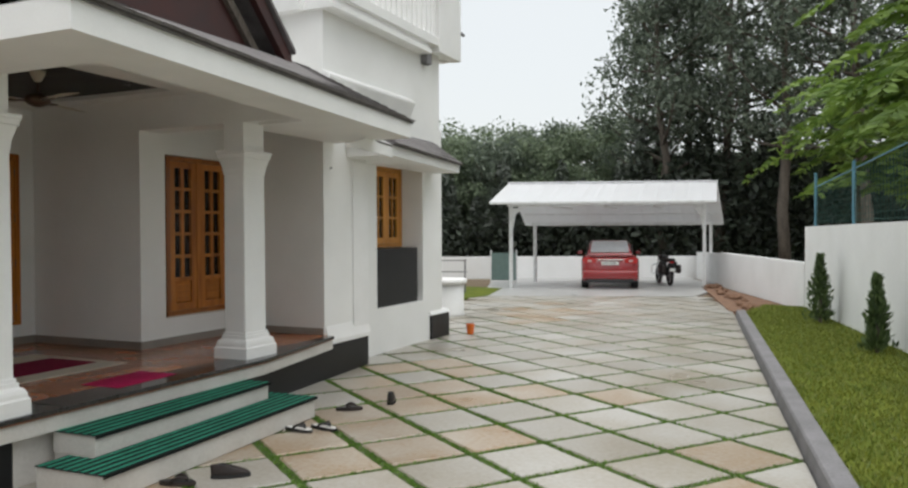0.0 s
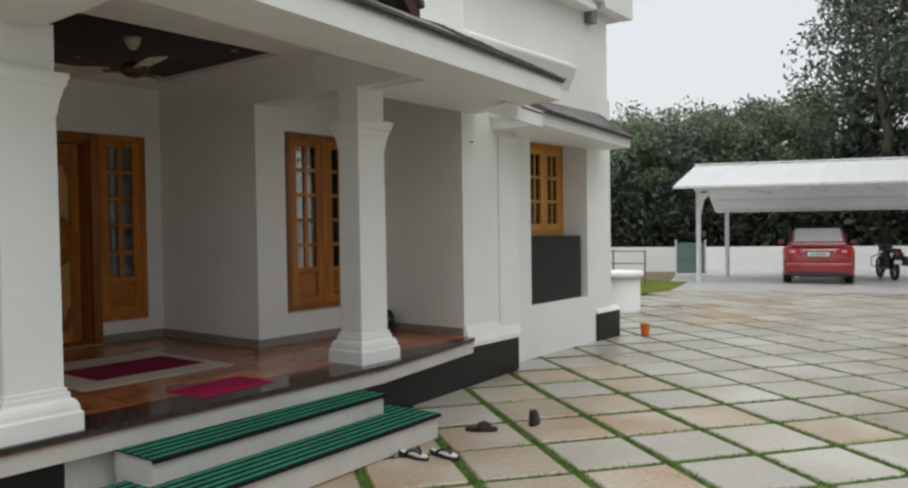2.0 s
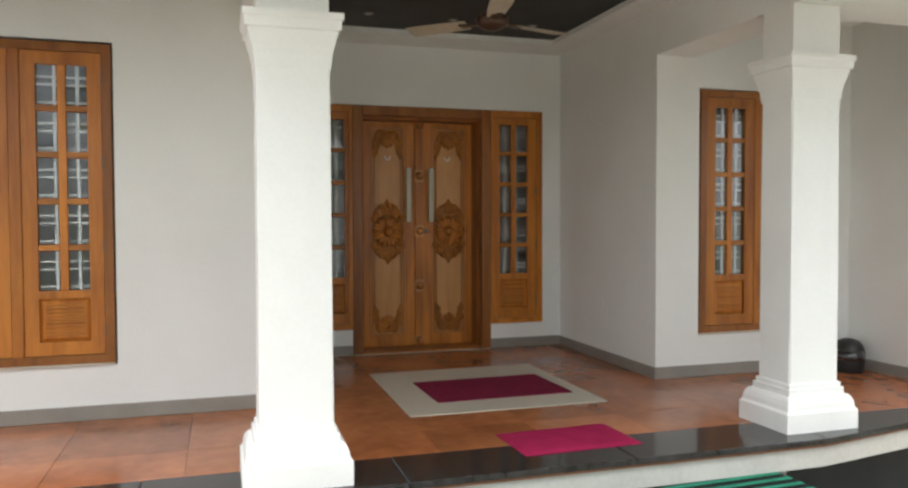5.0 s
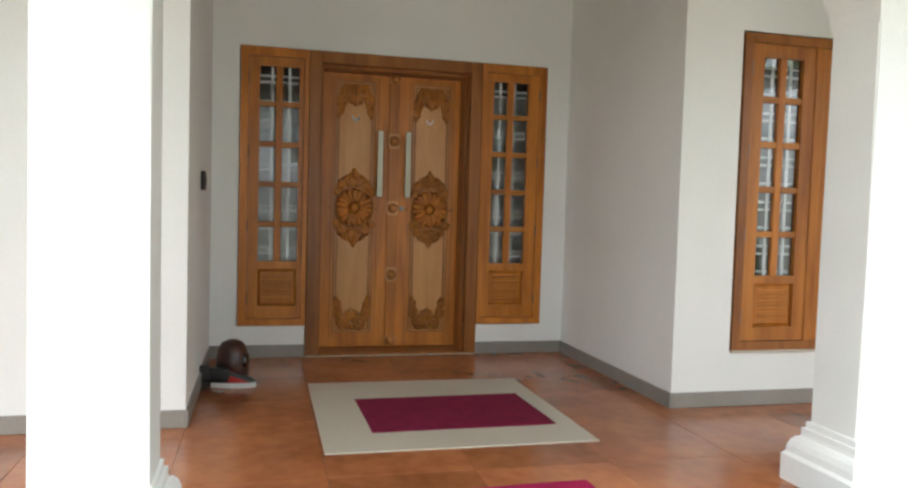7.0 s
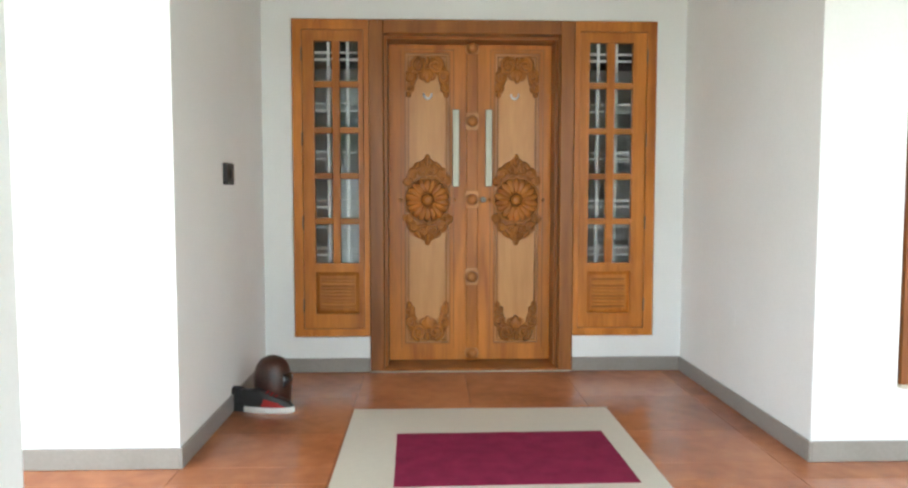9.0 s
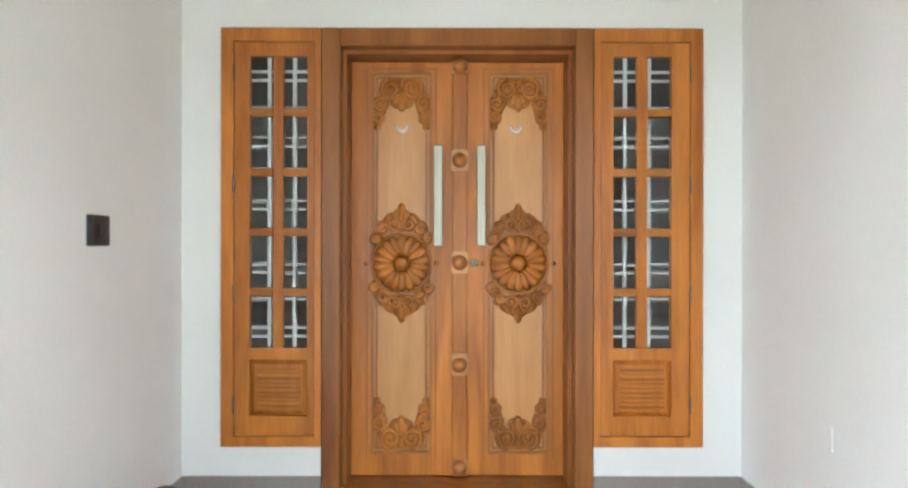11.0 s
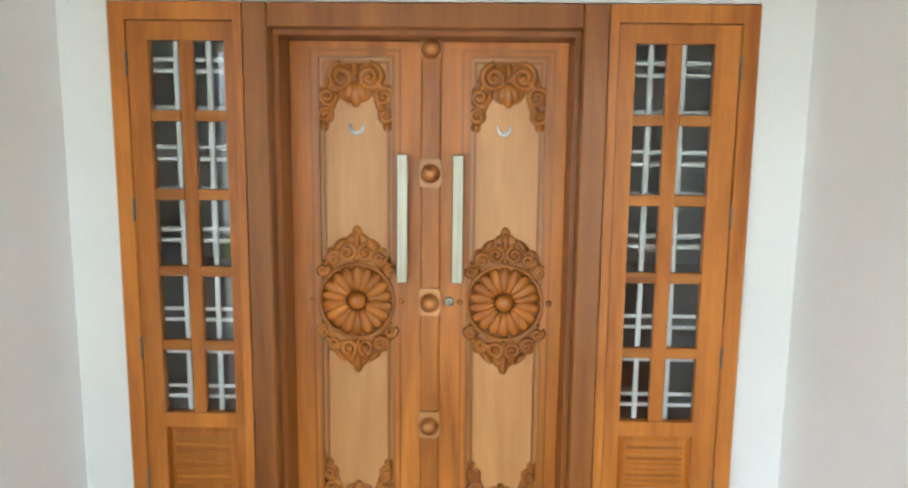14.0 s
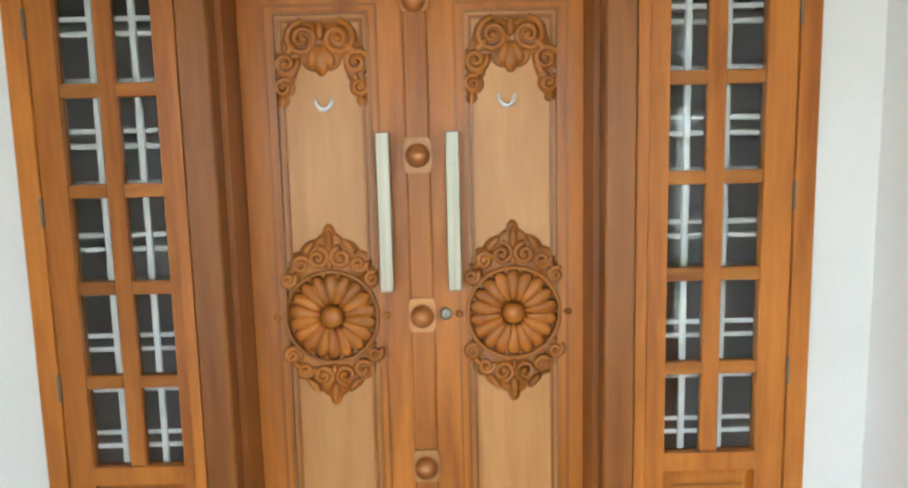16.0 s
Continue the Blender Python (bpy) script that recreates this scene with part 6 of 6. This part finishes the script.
def young_tree():
    """A spreading young tree with long feathered leaves reaching over the wall."""
    rng = np.random.RandomState(8)
    ob = thing("feathery_tree", (2.15, 21.0, 0), 0, "bright green young tree with feathered leaves", "tree", local=True)
    part("trunk", tube(bmesh.new(), [(0, 0, -0.05), (0.05, 0.0, 1.5), (0.0, -0.2, 3.0), (0.1, -0.5, 4.6)], [0.11, 0.09, 0.07, 0.04], 8), M_BARK, ob, "", True)
    cs, ds, ss = [], [], []
    for i in range(46):
        z0 = 2.5 + 2.6 * rng.rand()
        a = rng.uniform(0, 2 * math.pi)
        ln = 1.2 + 1.3 * rng.rand()
        base = Vector((0.0, -0.3 * rng.rand(), z0))
        out = Vector((math.cos(a), math.sin(a) * 0.9, 0))
        pts = [base + out * (ln * f) + Vector((0, 0, ln * (0.75 * f - 0.85 * f * f))) for f in np.linspace(0, 1, 7)]
        part("leaf_stalk", tube(bmesh.new(), pts, [0.018, 0.016, 0.014, 0.012, 0.01, 0.007, 0.004], 5), M_LEAFB, ob)
        side = Vector((-out.y, out.x, 0))
        for f in np.linspace(0.22, 1.0, 17):
            kk = f * 6
            j = min(5, int(kk))
            p = pts[j].lerp(pts[j + 1], kk - j)
            for s in (1, -1):
                l = 0.40 * (1.05 - 0.6 * abs(f - 0.5)) * (0.8 + 0.4 * rng.rand())
                dvec = side * s + out * 0.45 + Vector((0, 0, -0.35 + rng.normal() * 0.15))
                dvec.normalize()
                c = p + dvec * l * 0.5
                cs.append(c[:]), ds.append(dvec[:]), ss.append(l)
    quads("foliage", np.array(cs), np.array(ss), np.array(ds), M_LEAFB, ob, 0.34)


young_tree()
yt = bpy.data.objects["feathery_tree"]
copy_thing(yt, pose(3.6, 18.6, 0.2, 0, 0, 70))
copy_thing(yt, pose(3.3, 15.4, 0.9, 0, 0, 200))


def conifer(x, y, h, r, seed):
    rng = np.random.RandomState(seed)
    ob = thing("conifer_shrub", (x, y, 0.08), 0, "small dark green conifer shrub on the lawn", "shrub", "conifer shrubs on the lawn", local=True)
    part("stem", tube(bmesh.new(), [(0, 0, -0.05), (0.01, 0, h * 0.5), (0, 0.01, h * 0.95)], [0.03, 0.02, 0.006], 7), M_BARK, ob)
    n = 1050
    f = rng.rand(n) ** 0.85
    a = rng.uniform(0, 2 * math.pi, n)
    lobes = 0.62 + 0.42 * np.sin(a * 3 + f * 19) * np.sin(f * 31 + a)
    rr = r * (1 - f) ** 0.75 * lobes * np.sqrt(rng.rand(n)) + 0.02
    c = np.stack([rr * np.cos(a), rr * np.sin(a), 0.06 + f * h], 1)
    d = np.stack([np.cos(a) * 0.6, np.sin(a) * 0.6, np.ones(n)], 1) + rng.normal(size=(n, 3)) * 0.3
    quads("foliage", c, 0.11 * (0.6 + 0.8 * rng.rand(n)), d, M_LEAFC, ob, 0.35)


conifer(1.25, 15.3, 1.15, 0.33, 3)
conifer(1.86, 11.9, 0.98, 0.24, 4)
conifer(2.45, 9.0, 0.95, 0.26, 6)


# ---- repeated pieces: floor tiles, granite slabs, pavers, grass ----
def tile_mesh(name, w, d, t, bevel, material):
    bm = box(-w / 2, w / 2, -d / 2, d / 2, -t, 0, 0)
    top = [e for e in bm.edges if all(v.co.z > -1e-6 for v in e.verts)]
    bmesh.ops.bevel(bm, geom=top, offset=bevel, segments=1, affect="EDGES")
    return finish(name, bm, material)


TS = 0.60
cache = {}
for ax0, ax1, ay0, ay1 in ((-7.0, -5.38, 3.72, 6.25), (-5.38, -4.19, -0.97, 7.95)):
    for i in range(6):
        for j in range(16):
            xa, xb = max(-7.0 + i * TS, ax0), min(-7.0 + (i + 1) * TS, ax1)
            ya, yb = max(-1.08 + j * TS, ay0), min(-1.08 + (j + 1) * TS, ay1)
            if xb - xa < 0.02 or yb - ya < 0.02:
                continue
            key = (round(xb - xa, 3), round(yb - ya, 3))
            if key not in cache:
                cache[key] = tile_mesh("tile", key[0] - 0.002, key[1] - 0.002, 0.012, 0.001, M_TERRA)
            t = new("tile", cache[key])
            t.parent = floor
            t.location = ((xa + xb) / 2, (ya + yb) / 2, FLOOR)

cache = tile_mesh("slab", 0.385, 1.117, 0.030, 0.005, M_GRANITE)
y = 6.3 - 0.5585
while y > -1.0:
    t = new("slab", cache)
    t.parent = border
    t.location = (-3.9935, y, FLOOR + 0.0015)
    y -= 1.12
bm = bmesh.new()
prism(bm, [(-3.801, 6.302), (-4.10, 7.946), (-4.186, 7.946), (-4.186, 6.302)], "z", 0.471, FLOOR + 0.0015)
part("slab", bm, M_GRANITE, border)

# pavers askew to the house, pitch 0.686
PO, PU, PV = Vector((-0.034, 6.414)), Vector((0.5458, -0.4160)), Vector((0.4160, 0.5458))
ANGLE = math.degrees(math.atan2(PU.y, PU.x))
PITCH = PU.length
paver_me = [tile_mesh("paver", 0.615, 0.615, 0.05, 0.010, M_PAVER), tile_mesh("paver", 0.618, 0.61, 0.05, 0.012, M_PAVERB)]


def in_poly(p, poly):
    inside = False
    j = len(poly) - 1
    for i in range(len(poly)):
        a, b = poly[i], poly[j]
        if (a[1] > p.y) != (b[1] > p.y) and p.x < (b[0] - a[0]) * (p.y - a[1]) / (b[1] - a[1]) + a[0]:
            inside = not inside
        j = i
    return inside


AREA = [(-4.22, -4.4), (2.2, -4.4), (-0.30, 16.75), (-1.65, 21.1), (-6.8, 19.3), (-4.55, 12.1), (-4.50, 8.95), (-4.22, 8.95)]
rnd = random.Random(21)
far_bm = bmesh.new()
placed = []
for i in range(-45, 46):
    for j in range(-45, 46):
        c = PO + PU * (i + 0.5) + PV * (j + 0.5)
        corners = [c + PU * (a * 0.44) + PV * (b * 0.44) for a in (-1, 1) for b in (-1, 1)]
        ins = [in_poly(q, AREA) for q in corners]
        if not any(ins):
            continue
        if -3.93 < c.x < -3.05 and 3.65 < c.y < 6.3 and all(-3.93 < q.x < -3.1 and 3.7 < q.y < 6.27 for q in corners):
            continue
        placed.append((c, all(ins)))
near = sorted([p for p in placed if p[1]], key=lambda p: abs(p[0].y - 8.5) + 0.5 * abs(p[0].x + 1.5))[:280]
near_set = {id(p[0]) for p in near}
for c, full in placed:
    tilt = (rnd.uniform(-0.35, 0.35), rnd.uniform(-0.35, 0.35))
    dz = rnd.uniform(-0.004, 0.003)
    if id(c) in near_set:
        rust = noise.noise((c.x * 0.35, c.y * 0.35, 3)) + rnd.uniform(-0.35, 0.35) > (0.15 if c.y < 10 else 0.4) or (c.x < -2.0 and c.y < 8.5 and rnd.random() < 0.75)
        p = new("paver", paver_me[1] if rust else paver_me[0])
        p.parent = pavement
        p.matrix_basis = pose(c.x, c.y, dz, tilt[0], tilt[1], ANGLE + 90 * rnd.randint(0, 3) + rnd.uniform(-0.7, 0.7))
    elif full:
        m = pose(c.x, c.y, dz, 0, 0, ANGLE)
        v = [far_bm.verts.new(m @ Vector(q)) for q in ((-0.308, -0.308, -0.05), (0.308, -0.308, -0.05), (0.308, 0.308, -0.05), (-0.308, 0.308, -0.05), (-0.308, -0.308, 0), (0.308, -0.308, 0), (0.308, 0.308, 0), (-0.308, 0.308, 0))]
        for f in ((4, 5, 6, 7), (0, 1, 5, 4), (1, 2, 6, 5), (2, 3, 7, 6), (3, 0, 4, 7)):
            far_bm.faces.new([v[q] for q in f])
    else:
        # cut pavers along the edges: the part of the square inside the area
        sq = [c + PU * (a * 0.449) + PV * (b * 0.449) for a, b in ((-1, -1), (1, -1), (1, 1), (-1, 1))]
        limits = []
        if min(q.x for q in sq) < -4.22 and c.y < 8.95:
            limits.append(lambda q: q.x + 4.235)
        elif min(q.x for q in sq) < -4.5 and c.y < 12.1:
            limits.append(lambda q: q.x + 4.51)
        if max(q.x - kerb_x(q.y) for q in sq) > -0.02:
            limits.append(lambda q: kerb_x(q.y) - 0.012 - q.x)
        for lim in limits:
            out = []
            for q0, q1 in zip(sq, sq[1:] + sq[:1]):
                d0, d1 = lim(q0), lim(q1)
                if d0 >= 0:
                    out.append(q0)
                if (d0 >= 0) != (d1 >= 0):
                    out.append(q0.lerp(q1, d0 / (d0 - d1)))
            sq = out
        if len(sq) >= 3:
            prism(far_bm, [(q.x, q.y) for q in sq], "z", -0.05, dz)
far_bm_ob = part("paver_rest", far_bm, M_PAVER, pavement)
far_bm_ob["kind"] = "stuff"


def blades(name, label, pts, hmin, hmax, width, material, seed):
    rng = np.random.RandomState(seed)
    n = len(pts)
    pts = np.array(pts)
    a = rng.uniform(0, 2 * math.pi, n)
    h = rng.uniform(hmin, hmax, n)
    lean = rng.normal(size=(n, 2)) * h[:, None] * 0.45
    w = np.stack([np.cos(a), np.sin(a), np.zeros(n)], 1) * width
    tip = pts + np.concatenate([lean, h[:, None]], 1)
    v = np.stack([pts - w, pts + w, tip], 1).reshape(-1, 3)
    me = bpy.data.meshes.new(name)
    me.from_pydata(v.tolist(), [], np.arange(3 * n).reshape(-1, 3).tolist())
    me.materials.append(material)
    return tagged(new(name, me), label, "grass", kind="stuff")


rng = np.random.RandomState(31)
pts = []
for i in range(-30, 31):
    for j in range(-30, 31):
        for d0, d1 in ((PU, PV), (PV, PU)):
            a = PO + PU * i + PV * j
            mid = a + d0 * 0.5
            if not in_poly(mid, AREA) or mid.y > 15:
                continue
            left = max(0.25, min(1.0, 1.15 - (mid.x + 3.2) * 0.14)) * (1.25 if d0 is PU else 0.75) * (0.6 + 0.7 * (noise.noise((i * 0.6, j * 0.6, 7)) + 0.5))
            m = int((210 if mid.y < 9 else 70) * max(0.1, left))
            for f, o in zip(rng.rand(m), rng.normal(size=m) * 0.026):
                q = a + d0 * f + d1.normalized() * max(-0.05, min(0.05, o))
                pts.append((q.x, q.y, -0.014))
blades("joint_grass", "short green grass growing in the paving joints", pts, 0.008, 0.028, 0.007, M_GRASS, 3)
pts = []
while len(pts) < 42000:
    yy = 3.5 + 15 * rng.rand() ** 1.6
    xx = kerb_x(yy) + 0.19 + rng.rand() * 4.0
    if in_poly(Vector((xx, yy)), [(KERB_A.x + 0.17, KERB_A.y), (9.0, KERB_A.y), (4.0, 3.0), (2.25, 12.0), (1.05, 18.2), (0.2, 18.6), (KERB_B.x + 0.17, KERB_B.y)]):
        pts.append((xx, yy, 0.083))
blades("lawn_grass", "mown yellow-green lawn grass", pts, 0.02, 0.05, 0.007, M_TURFB, 4)
